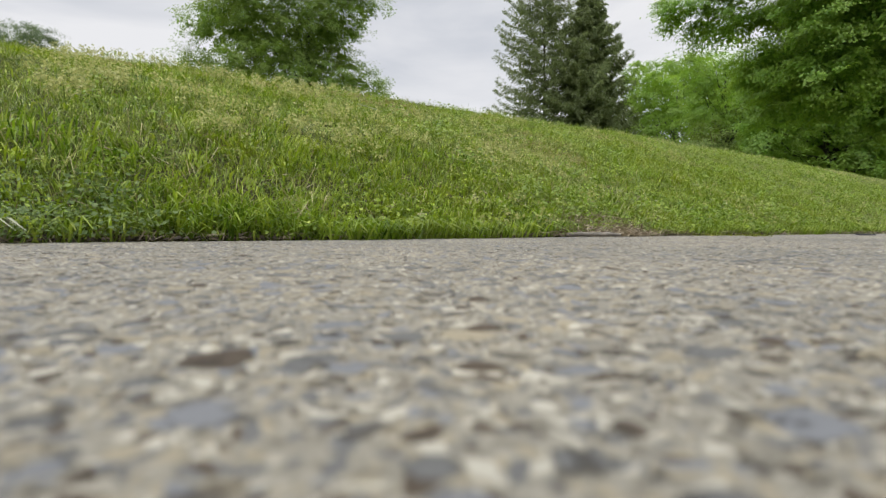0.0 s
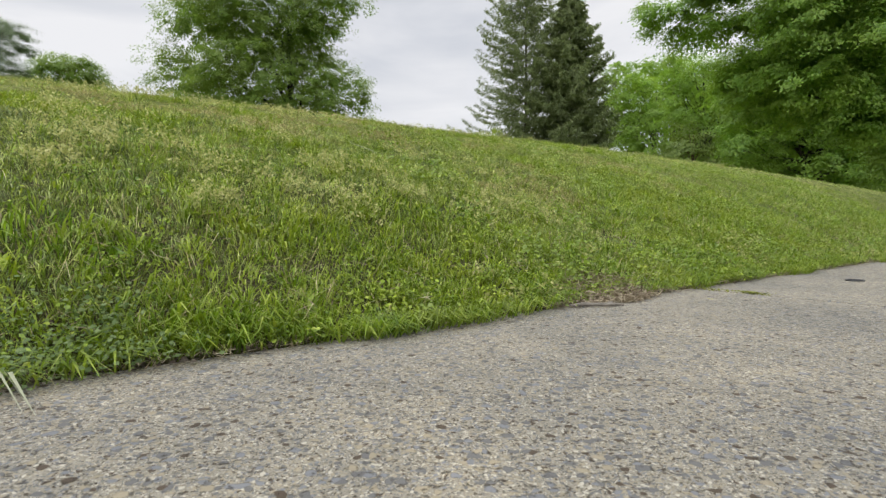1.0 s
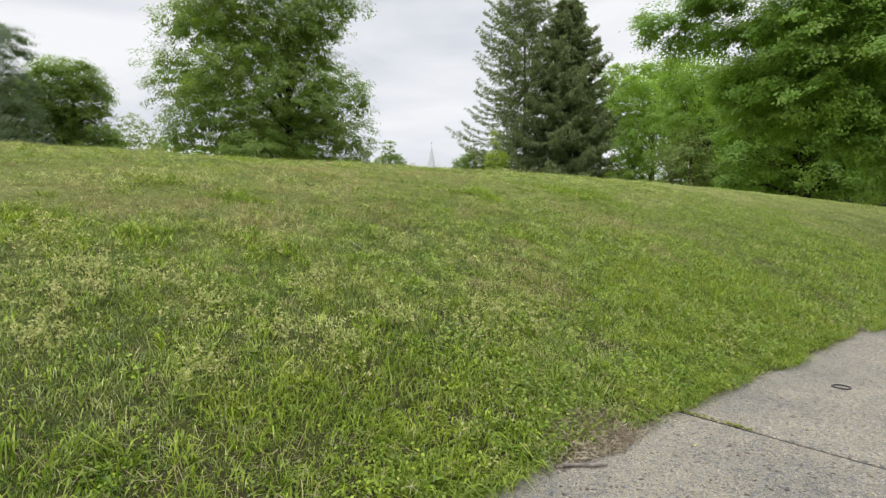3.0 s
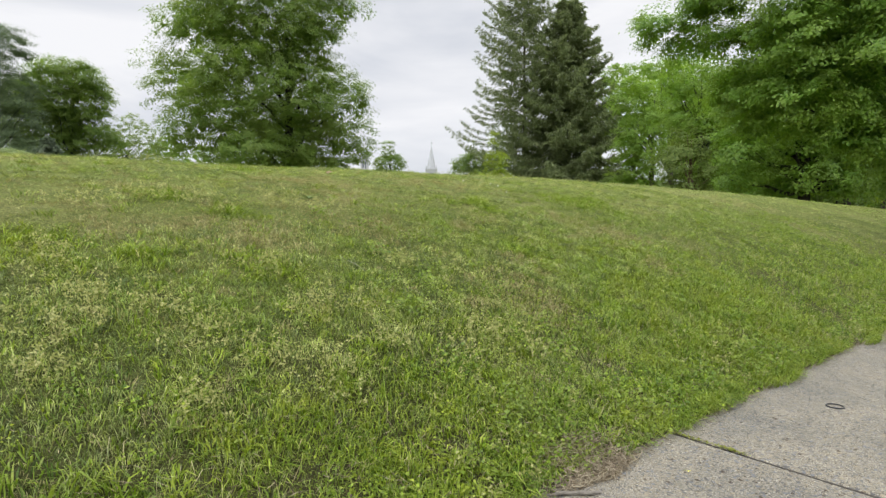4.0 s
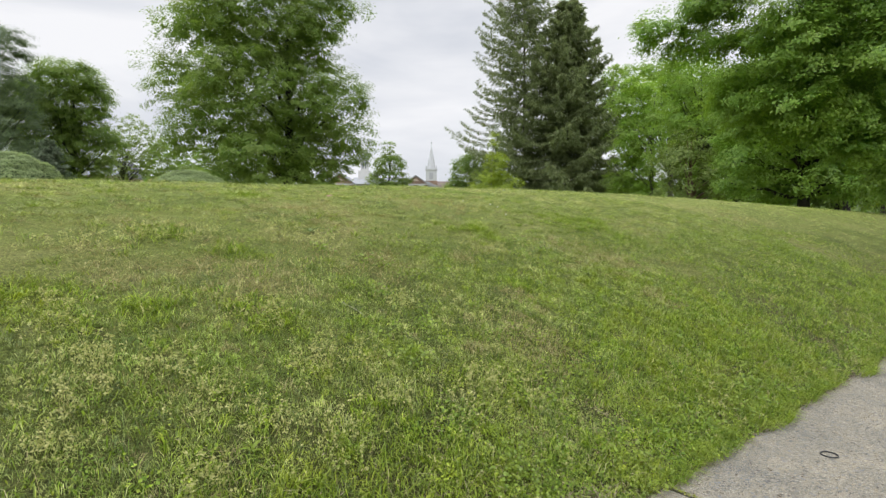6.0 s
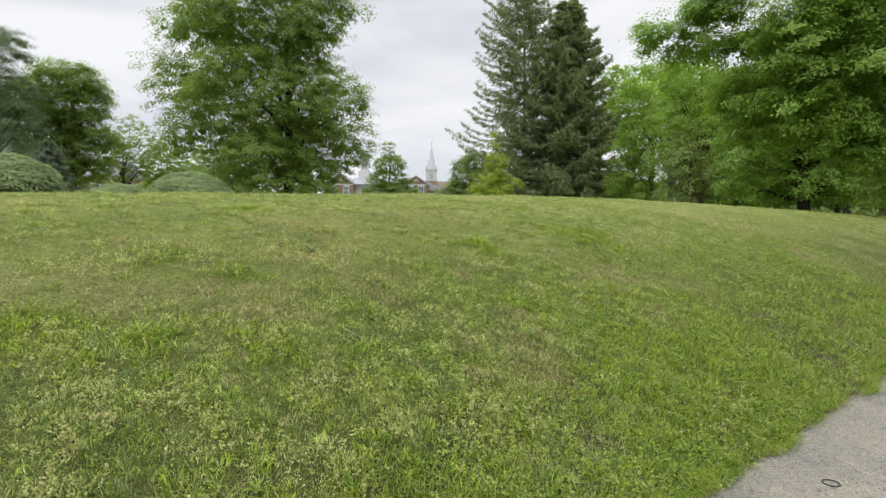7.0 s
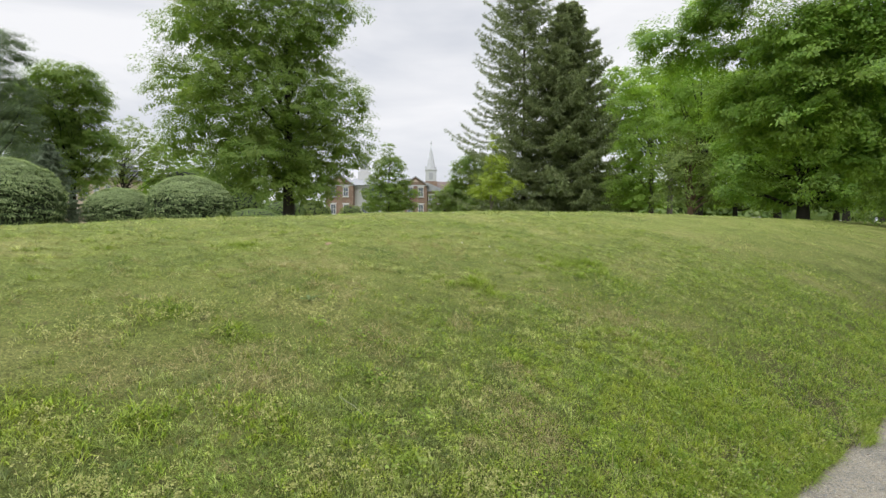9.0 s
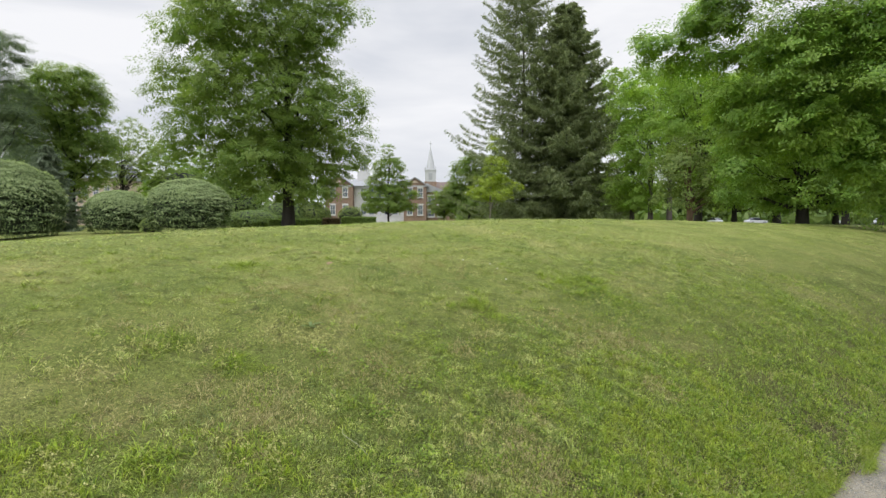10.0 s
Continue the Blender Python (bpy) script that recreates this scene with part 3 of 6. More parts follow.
def build_pavement():
    path = tagged(new("pavement"), "grey exposed-aggregate concrete footpath laid in long slabs", "footpath", kind="structure")
    joint_at = 1.93
    slab_len, gap = 3.05, 0.013
    for k in range(-5, 13):
        s0 = joint_at + k * slab_len + gap / 2
        s1 = s0 + slab_len - gap
        step = 0.03 if k in (-1, 0) else 0.15
        s = np.linspace(s0, s1, int(slab_len / step) + 1)
        d = np.linspace(-PATH_WIDTH, 0.0, int(PATH_WIDTH / step) + 1)
        if k == -1:
            s = np.unique(np.concatenate([s[(s < -0.55) | (s > 1.50)], np.arange(-0.55, 1.50, 0.006)]))
            d = np.unique(np.concatenate([d[d < -0.97], np.arange(-0.97, 0.0, 0.006), [0.0]]))
        if k in (-1, 0):
            rims = np.array([0.003, 0.007, 0.012])
            s = np.unique(np.concatenate([s, s0 + rims, s1 - rims]))
            d = np.unique(np.concatenate([d, -rims]))
        S, D = np.meshgrid(s, d)
        X, Y = to_xy(S, D)
        rim = np.minimum(np.minimum(S - s0, s1 - S), np.minimum(D + PATH_WIDTH, -D))
        if k in (-1, 0):
            rel = (0.0018 if k == -1 else 0.0) * pebbles(X, Y, 0.0095, 1) + 0.0007 * np.sin(7 * X + 3 * Y) * np.sin(5 * Y) - 0.0012
        else:
            rel = 0.0 * X
        Z = rel - 0.007 * np.clip(1 - rim / 0.012, 0, 1) ** 2
        h, w = S.shape
        v = np.stack([X, Y, Z], -1).reshape(-1, 3)
        i = (np.arange(h - 1)[:, None] * w + np.arange(w - 1)[None]).ravel()
        top = np.stack([i, i + 1, i + 1 + w, i + w], -1)
        ring = np.concatenate([np.arange(w - 1), np.arange(h - 1) * w + w - 1, (h - 1) * w + np.arange(w - 1, 0, -1), np.arange(h - 1, 0, -1) * w])
        low = v[ring].copy()
        low[:, 2] = -0.085
        m, nv = len(ring), len(v)
        r2 = np.roll(np.arange(m), -1)
        side = np.stack([ring[r2], ring, nv + np.arange(m), nv + r2], -1)
        part("paving_slab", smooth(mesh_of("paving_slab", np.concatenate([v, low]), [top, side])), M_CONCRETE, path)


build_pavement()


# ---------------------------------------------------------------- grass
def field_noise(x, y, scale, seed):
    """Soft drifting values about -1 to 1."""
    r = np.random.default_rng(seed)
    out = 0
    for _ in range(7):
        a, ph = r.uniform(0, 2 * np.pi), r.uniform(0, 2 * np.pi)
        k = scale * r.uniform(0.6, 1.9)
        out = out + np.sin(k * (x * np.cos(a) + y * np.sin(a)) + ph + 1.3 * np.sin(0.6 * k * (y * np.cos(a) - x * np.sin(a)) + 2 * ph))
    return out / 3.4


def blades(rng, x, y, z, height, width, lean, heading=None, fine=True):
    """Curved, tapering grass blades."""
    n = len(x)
    a = rng.uniform(0, 2 * np.pi, n) if heading is None else heading
    out = np.stack([np.cos(a), np.sin(a), 0 * a], 1)
    f = a + np.pi / 2 + rng.normal(0, 0.7, n)
    side = np.stack([np.cos(f), np.sin(f), 0 * f], 1) * (width / 2)[:, None]
    base = np.stack([x, y, z - 0.004], 1)
    up = np.array([0, 0, 1.0])
    mid = base + out * (height * lean * 0.28)[:, None] + up * (height * 0.58)[:, None]
    tip = base + out * (height * lean)[:, None] + up * (height * np.sqrt(np.clip(1.05 - 0.55 * lean ** 2, 0.08, 1)))[:, None]
    if fine:
        v = np.stack([base - side * 0.8, base + side * 0.8, mid + side, mid - side, tip], 1).reshape(-1, 3)
        i = np.arange(n) * 5
        return v, np.stack([i, i + 1, i + 2, i + 3], -1), np.stack([i + 3, i + 2, i + 4], -1)
    v = np.stack([base - side, base + side, tip], 1).reshape(-1, 3)
    i = np.arange(n) * 3
    return v, np.zeros((0, 4), int), np.stack([i, i + 1, i + 2], -1)


def scatter(rng, n, s0, s1, d0, d1):
    s, d = rng.uniform(s0, s1, n), rng.uniform(d0, d1, n)
    x, y = to_xy(s, d)
    return s, d, x, y, lawn_sd(s, d)


def stuff(name, v, polys, mat, label, category):
    return tagged(part(name, mesh_of(name, v, polys), mat), label, category, kind="stuff")


# dry, lush and seeding places of the lawn: x, y, radius
DRY_SPOTS = [(-0.65, 3.2, 0.2), (-1.15, 2.66, 0.18), (0.51, 3.15, 0.11), (0.57, 2.76, 0.17), (-0.32, 3.13, 0.15), (-1.2, 3.04, 0.1), (1.56, 3.66, 0.13), (1.38, 4.3, 0.33), (-1.65, 3.18, 0.22), (-1.66, 2.71, 0.15),
             (-0.64, 3.81, 0.28), (0.96, 4.38, 0.23), (-1.96, 2.89, 0.18), (-0.8, 2.67, 0.18), (-1.34, 2.39, 0.12), (0.21, 3.62, 0.09), (-0.88, 4.2, 0.4), (4.46, 8.22, 0.58), (-0.05, 5.3, 0.33)]
LUSH_SPOTS = [(-1.48, 3.1, 0.14), (-1.0, 2.98, 0.12), (1.35, 3.92, 0.11), (0.57, 3.29, 0.11), (2.89, 4.57, 0.34), (2.05, 3.78, 0.25), (2.66, 3.93, 0.33), (2.0, 3.3, 0.35), (1.93, 4.12, 0.16), (-0.77, 4.04, 0.09),
              (0.37, 4.33, 0.2), (1.44, 5.37, 0.29), (-1.61, 4.67, 0.13), (-1.46, 2.11, 0.17), (-0.64, 2.33, 0.13), (-1.05, 2.2, 0.11), (1.19, 2.74, 0.16)]
SEED_SPOTS = [(-0.91, 3.41, 0.15), (0.34, 3.89, 0.16), (-0.68, 3.32, 0.11), (-1.32, 3.09, 0.14), (-1.57, 2.92, 0.14), (-1.7, 2.64, 0.13), (-1.0, 1.63, 0.09), (0.17, 2.08, 0.11), (-0.09, 1.96, 0.08), (-0.65, 1.76, 0.08),
              (-0.46, 1.73, 0.08), (-0.25, 1.73, 0.1), (0.34, 2.44, 0.1), (-0.25, 2.18, 0.09), (-0.39, 2.05, 0.09), (-0.85, 1.85, 0.06), (-1.03, 1.81, 0.07), (-1.3, 2.02, 0.1), (-0.64, 2.3, 0.1), (-0.16, 2.73, 0.08),
              (0.46, 2.27, 0.1), (0.27, 2.24, 0.07), (-0.91, 1.43, 0.05), (-0.53, 1.45, 0.05)]


def near_spots(x, y, spots):
    """How far inside any of the given places: 1 at the middle, 0 well outside, with ragged rims."""
    out = np.zeros(len(x))
    rag = 1 + 0.45 * field_noise(x, y, 13.0, 71)
    for a, b, r in spots:
        out = np.maximum(out, np.exp(-(((x - a) ** 2 + (y - b) ** 2) / (1.25 * r * rag) ** 2) ** 1.5))
    return out


def tussock(x, y, cell, seed):
    """The tuft that a blade belongs to: its middle, the distance from it in cells, and three random values."""
    def rnd(i, j, k):
        h = np.sin(i * 127.1 + j * 311.7 + k * 74.7 + seed * 13.3) * 43758.5453
        return h - np.floor(h)
    gx, gy = np.floor(x / cell), np.floor(y / cell)
    best = np.full(x.shape, 9.0)
    cx, cy, ra, rb, rc = x.copy(), y.copy(), 0 * x, 0 * x, 0 * x
    for a in (-1, 0, 1):
        for b in (-1, 0, 1):
            i, j = gx + a, gy + b
            px, py = i + rnd(i, j, 1), j + rnd(i, j, 2)
            d = np.hypot(x / cell - px, y / cell - py)
            m = d < best
            best = np.where(m, d, best)
            cx, cy = np.where(m, px * cell, cx), np.where(m, py * cell, cy)
            ra, rb, rc = np.where(m, rnd(i, j, 3), ra), np.where(m, rnd(i, j, 4), rb), np.where(m, rnd(i, j, 5), rc)
    return cx, cy, best, ra, rb, rc


def build_grass():
    rng = np.random.default_rng(11)
    # the lawn close to the path, blade by blade; thinner and coarser with distance. Each blade belongs to a tuft of one sort:
    # fine mown turf, coarse lush grass or dry straw-coloured growth
    sorts = ((M_TURF, "short fine grey-green lawn grass in small tufts"), (M_LUSH, "coarse bright yellow-green lawn grass in tufts"), (M_THATCH, "dry straw-coloured lawn grass in patches"))
    for n, (s0, s1), (d0, d1), hgt, wid, cell, fine in (
            (290000, (-1.9, 4.4), (0.0, 1.9), (0.018, 0.042), (0.0009, 0.0021), 0.055, True),
            (960000, (-3.9, 8.2), (0.8, 5.4), (0.018, 0.036), (0.0019, 0.0038), 0.085, False),
            (60000, (4.0, 14.0), (0.0, 5.0), (0.020, 0.040), (0.004, 0.007), 0.10, False),
            (190000, (-7.5, 12.0), (4.4, 9.5), (0.020, 0.038), (0.004, 0.008), 0.14, False),
            (120000, (-10.0, 28.0), (5.0, 17.0), (0.022, 0.042), (0.008, 0.015), 0.25, False),
            (70000, (13.0, 38.0), (0.0, 6.5), (0.022, 0.042), (0.008, 0.014), 0.25, False),
            (70000, (-22.0, 40.0), (15.0, 31.0), (0.032, 0.055), (0.016, 0.034), 0.5, False)):
        s, d, x, y, z = scatter(rng, n, s0, s1, d0, d1)
        # thin out towards the borders of each drift, so that they run into one another
        fade = np.minimum(np.minimum((s - s0) / 1.0, (s1 - s) / 1.0), np.minimum((d - d0) / 0.9 if d0 > 0.1 else 9, (d1 - d) / 0.9))
        cx, cy, far, ra, rb, rc = tussock(x, y, cell, 5)
        _, _, far2, ra2, _, _ = tussock(x + 0.03 * np.sin(31 * y), y + 0.03 * np.sin(29 * x), 2.6 * cell, 9)
        keep = (rng.random(n) < 1.25 - (0.3 if fine else 0.6) * np.clip(far2, 0, 1) * (0.6 + 0.5 * (ra2 < 0.35))) & (rng.random(n) < fade) & (rng.random(n) < 1.25 - 0.8 * np.clip(far, 0, 1) - (0.55 if fine else 0.8) * (ra < 0.12))
        s, d, x, y, z, cx, cy, far, ra, rb, rc, far2, ra2 = (v[keep] for v in (s, d, x, y, z, cx, cy, far, ra, rb, rc, far2, ra2))
        n = len(x)
        dry = near_spots(x, y, DRY_SPOTS)
        lush = np.maximum(near_spots(x, y, LUSH_SPOTS), 0.85 * np.exp(-(np.maximum(d, 0) / (0.36 + 0.26 * field_noise(s, 0 * s, 2.0, 51) + 0.5 * ease((s - 1.2) / 2.5))) ** 2))
        drift = 0.5 + 0.35 * field_noise(x, y, 2.2, 52) + 0.2 * field_noise(x, y, 6.0, 53)
        p_dry = np.clip((0.03 + 0.16 * np.clip(drift, 0, 1) ** 2) * (1 - 0.75 * ease((s - 2.5) / 3)) + 0.95 * dry - 0.4 * lush, 0, 0.93)
        p_lush = np.clip(0.02 + 0.10 * (1 - drift) + 0.95 * lush - 0.3 * dry, 0.02, 0.94)
        mixed = np.where(rng.random(n) < 0.3, rng.random(n), rb)
        sort = np.where(mixed < p_dry, 2, np.where(mixed > 1 - p_lush, 1, 0))
        h = rng.uniform(*hgt, n) * (0.50 + 0.95 * ra) * (0.62 + 0.62 * ra2) * (1.2 - 0.45 * np.clip(far2, 0, 1)) * np.clip(1.25 - 0.5 * far, 0.5, 1.3) * np.where(sort == 1, 1.2 if fine else 1.15 + 0.8 * lush, 1.0)
        h = np.minimum(h, rng.uniform(0.038, 0.056, n)) if fine else h
        w = rng.uniform(*wid, n) * np.where(sort == 1, rng.choice([1.4, 2.0, 3.0] if fine else [1.1, 1.4, 1.9], n), 1.0)
        a = np.arctan2(y - cy, x - cx) + rng.normal(0, 1.1, n) + 0.8 * (rc - 0.5)
        stand = np.clip(1.6 * ra - 1.0, 0, 0.6) * 0.45
        mat_down = ease((d - 0.35) / 0.7)
        lean = np.clip(rng.normal(0.88, 0.30, n) + 0.3 * np.clip(far, 0, 1) + 0.46 * mat_down - stand * mat_down, 0.08, 1.375)
        for k, (mat, lab) in enumerate(sorts):
            m = sort == k
            if m.sum() > 50:
                v, q, t = blades(rng, x[m], y[m], z[m], h[m], w[m], lean[m], a[m], fine)
                stuff("lawn_grass", v, [q, t], M_GREEN if k == 1 and not fine else mat, lab, "grass")
    # the turf on the other side of the path
    n = 26000
    s, d = rng.uniform(-4, 6, n), -PATH_WIDTH - 0.02 - 2.2 * rng.random(n) ** 1.3
    x, y = to_xy(s, d)
    v, q, t = blades(rng, x, y, np.full(n, -0.012), rng.uniform(0.02, 0.045, n), rng.uniform(0.003, 0.006, n), np.clip(rng.normal(0.9, 0.4, n), 0.05, 1.38), None, False)
    stuff("lawn_grass", v, [q, t], M_GRASS, "short mown green lawn grass with yellowish drifts", "grass")
    # longer, brighter blades along the edge of the path, some hanging over it
    n = 60000
    s = rng.uniform(-2.2, 8.0, n)
    d = np.abs(rng.normal(0, 0.46, n)) - 0.008 - 0.022 * np.sin(4.1 * s) * np.sin(9.7 * s + 1) - 0.012 * np.sin(23 * s)
    d -= 0.045 * np.clip((0.5 - s) / 0.9, 0, 1) + 0.05 * np.maximum(0, field_noise(s, 0 * s, 5.0, 41)) - 0.012
    x, y = to_xy(s, d)
    z = np.where(d < 0, -0.002, lawn_sd(s, d))
    tuft = field_noise(x, y, 11.0, 5)
    bare = np.exp(-((s - 1.38) / 0.20) ** 2) * (d < 0.10)
    gap = field_noise(x, y, 26.0, 9)
    keep = (rng.uniform(-1.1, 0.7, n) < 1.3 * tuft + 1.1 * gap + 0.25) & (rng.random(n) > bare * 1.1)
    s, d, x, y, z, tuft = s[keep], d[keep], x[keep], y[keep], z[keep], tuft[keep]
    h = rng.uniform(0.016, 0.048, len(x)) * (1 + 0.5 * tuft) * (1 + 0.25 * (rng.random(len(x)) < 0.12))
    toward = math.atan2(-TX, TY)
    a = np.where(rng.random(len(x)) < np.where(d < 0.06, 0.7, 0.25), toward + rng.normal(0, 0.7, len(x)), rng.uniform(0, 2 * np.pi, len(x)))
    v, q, t = blades(rng, x, y, z, h, rng.uniform(0.0016, 0.0050, len(x)), np.clip(rng.normal(1.0, 0.36, len(x)), 0.05, 1.38), a)
    stuff("verge_grass", v, [q, t], M_GRASS_EDGE, "longer bright green grass blades along the path edge", "grass")
    # a lusher strip beside the path
    n = 45000
    s, d = rng.uniform(0.4, 9.0, n), 1.9 * rng.random(n) ** 1.3
    x, y = to_xy(s, d)
    keep = rng.uniform(-1.2, 0.7, n) < 1.5 * field_noise(x, y, 3.0, 6) + 0.5 * field_noise(x, y, 14.0, 7) + np.minimum(0, s - 1.6) * 0.6
    s, d, x, y = s[keep], d[keep], x[keep], y[keep]
    v, q, t = blades(rng, x, y, lawn_sd(s, d), rng.uniform(0.022, 0.05, len(x)), rng.uniform(0.0026, 0.0055, len(x)), np.clip(rng.normal(0.95, 0.36, len(x)), 0.05, 1.38), None, False)
    stuff("verge_grass", v, [q, t], M_CLOVER, "lush bright green grass beside the path", "grass")
    # blades lying out over the paving
    n = 11000
    s = rng.uniform(-2.2, 7.0, n)
    d = rng.uniform(-0.028, 0.05, n) - 0.045 * np.clip((0.5 - s) / 0.9, 0, 1) - 0.05 * np.maximum(0, field_noise(s, 0 * s, 5.0, 41)) + 0.012 - 0.022 * np.sin(4.1 * s) * np.sin(9.7 * s + 1)
    keep = (rng.uniform(-1.0, 0.8, n) < field_noise(s, 3 * d, 8.0, 15)) & ((np.abs(s - 1.42) > 0.2) | (rng.random(n) < 0.15))
    s, d = s[keep], d[keep]
    x, y = to_xy(s, d)
    z = np.where(d < 0, 0.003, lawn_sd(s, np.maximum(d, 0)))
    a = math.atan2(-TX, TY) + rng.normal(0, 0.9, len(x))
    v, q, t = blades(rng, x, y, z, rng.uniform(0.03, 0.075, len(x)), rng.uniform(0.002, 0.0045, len(x)), rng.uniform(1.15, 1.385, len(x)), a)
    stuff("verge_grass", v, [q, t], M_GRASS_EDGE, "longer bright green grass blades along the path edge", "grass")

    # long wiry stems arching through the verge, some of them dry
    for n, mat, lab, reach in ((9000, M_GRASS_EDGE, "long wiry grass stems arching along the path edge", 0.5), (2600, M_STRAWGRASS, "dry bleached grass stems caught in the verge", 0.42)):
        s = rng.uniform(-2.2, 6.5, n)
        d = np.abs(rng.normal(0, reach, n)) + rng.uniform(-0.01, 0.03, n)
        x, y = to_xy(s, d)
        keep = rng.uniform(-1.0, 0.8, n) < 1.3 * field_noise(x, y, 5.5, 61) + 0.3
        s, d, x, y = s[keep], d[keep], x[keep], y[keep]
        k = len(s)
        v, q, t = blades(rng, x, y, lawn_sd(s, np.maximum(d, 0)) + rng.uniform(0, 0.014, k), rng.uniform(0.04, 0.095, k), rng.uniform(0.0009, 0.0018, k), rng.uniform(1.12, 1.375, k))
        stuff("verge_stems", v, [q, t], mat, lab, "grass")


def build_tufts():
    """Coarse bright tussocks standing over the finer turf."""
    rng = np.random.default_rng(19)
    n = 1500
    s0, d0 = rng.uniform(-3.0, 8.5, n), 0.03 + 2.6 * rng.random(n) ** 1.5
    k = rng.integers(7, 22, n)
    i = np.repeat(np.arange(n), k)
    m = len(i)
    s, d = s0[i] + rng.normal(0, 0.022, m), d0[i] + rng.normal(0, 0.022, m)
    x, y = to_xy(s, np.maximum(d, 0.005))
    x0, y0 = to_xy(s0, d0)
    z = lawn_sd(s, np.maximum(d, 0.005))
    a = np.arctan2(y - y0[i], x - x0[i]) + rng.normal(0, 0.5, m)
    big = rng.uniform(0.75, 1.3, n)[i]
    v, q, t = blades(rng, x, y, z, rng.uniform(0.018, 0.038, m) * big, rng.uniform(0.0018, 0.0040, m) * big, np.clip(rng.normal(1.0, 0.3, m), 0.1, 1.36), a)
    stuff("grass_tussocks", v, [q, t], M_GRASS_EDGE, "coarse bright green tussocks standing in the lawn", "grass")


def build_seed_heads():
    """Pale feathery heads of annual meadow grass standing over the turf."""
    rng = np.random.default_rng(21)
    groups = 130
    s0, d0 = rng.uniform(-5.0, 9.0, groups), 0.04 + 4.6 * rng.random(groups) ** 1.25
    ps, pd = to_sd(np.array([p[0] for p in SEED_SPOTS]), np.array([p[1] for p in SEED_SPOTS]))
    pr = np.array([p[2] for p in SEED_SPOTS])
    large = np.arange(groups) < 40
    many = np.concatenate([(26 + 110 * pr).astype(int), np.where(large, rng.integers(18, 40, groups), rng.integers(2, 12, groups))])
    spread = np.concatenate([pr * 0.75, np.where(large, rng.uniform(0.08, 0.2, groups), rng.uniform(0.02, 0.085, groups))])
    s0, d0 = np.concatenate([ps, s0]), np.concatenate([pd, d0])
    i = np.repeat(np.arange(len(s0)), many)
    n = len(i)
    wide = spread[i]
    s, d = s0[i] + rng.normal(0, 1, n) * wide, np.maximum(0.02, d0[i] + rng.normal(0, 1, n) * wide)
    x, y = to_xy(s, d)
    z = lawn_sd(s, d)
    h = rng.uniform(0.034, 0.066, n)
    lean = np.clip(rng.normal(0.3, 0.2, n), 0, 0.9)
    a = rng.uniform(0, 2 * np.pi, n)
    v, q, t = blades(rng, x, y, z, h, np.full(n, 0.0010), lean, a)
    tip = v.reshape(-1, 5, 3)[:, 4]
    mid = v.reshape(-1, 5, 3)[:, 2:4].mean(1)
    k = 8
    f = rng.uniform(0.30, 1.02, (n, k, 1))
    at = mid[:, None] * (1 - f) + tip[:, None] * f
    spread = rng.normal(size=(n, k, 3)) * (0.0115 * (1.3 - f))
    at = (at + spread).reshape(-1, 3)
    cv, cq = leaf_cards(rng, at, rng.normal(size=at.shape), rng.uniform(0.009, 0.015, len(at)), rng.uniform(0.0045, 0.0075, len(at)))
    stuff("seed_heads", np.concatenate([v, cv]), [q, t, cq + len(v)], M_SEED, "pale feathery grass seed heads standing over the lawn", "seed heads")


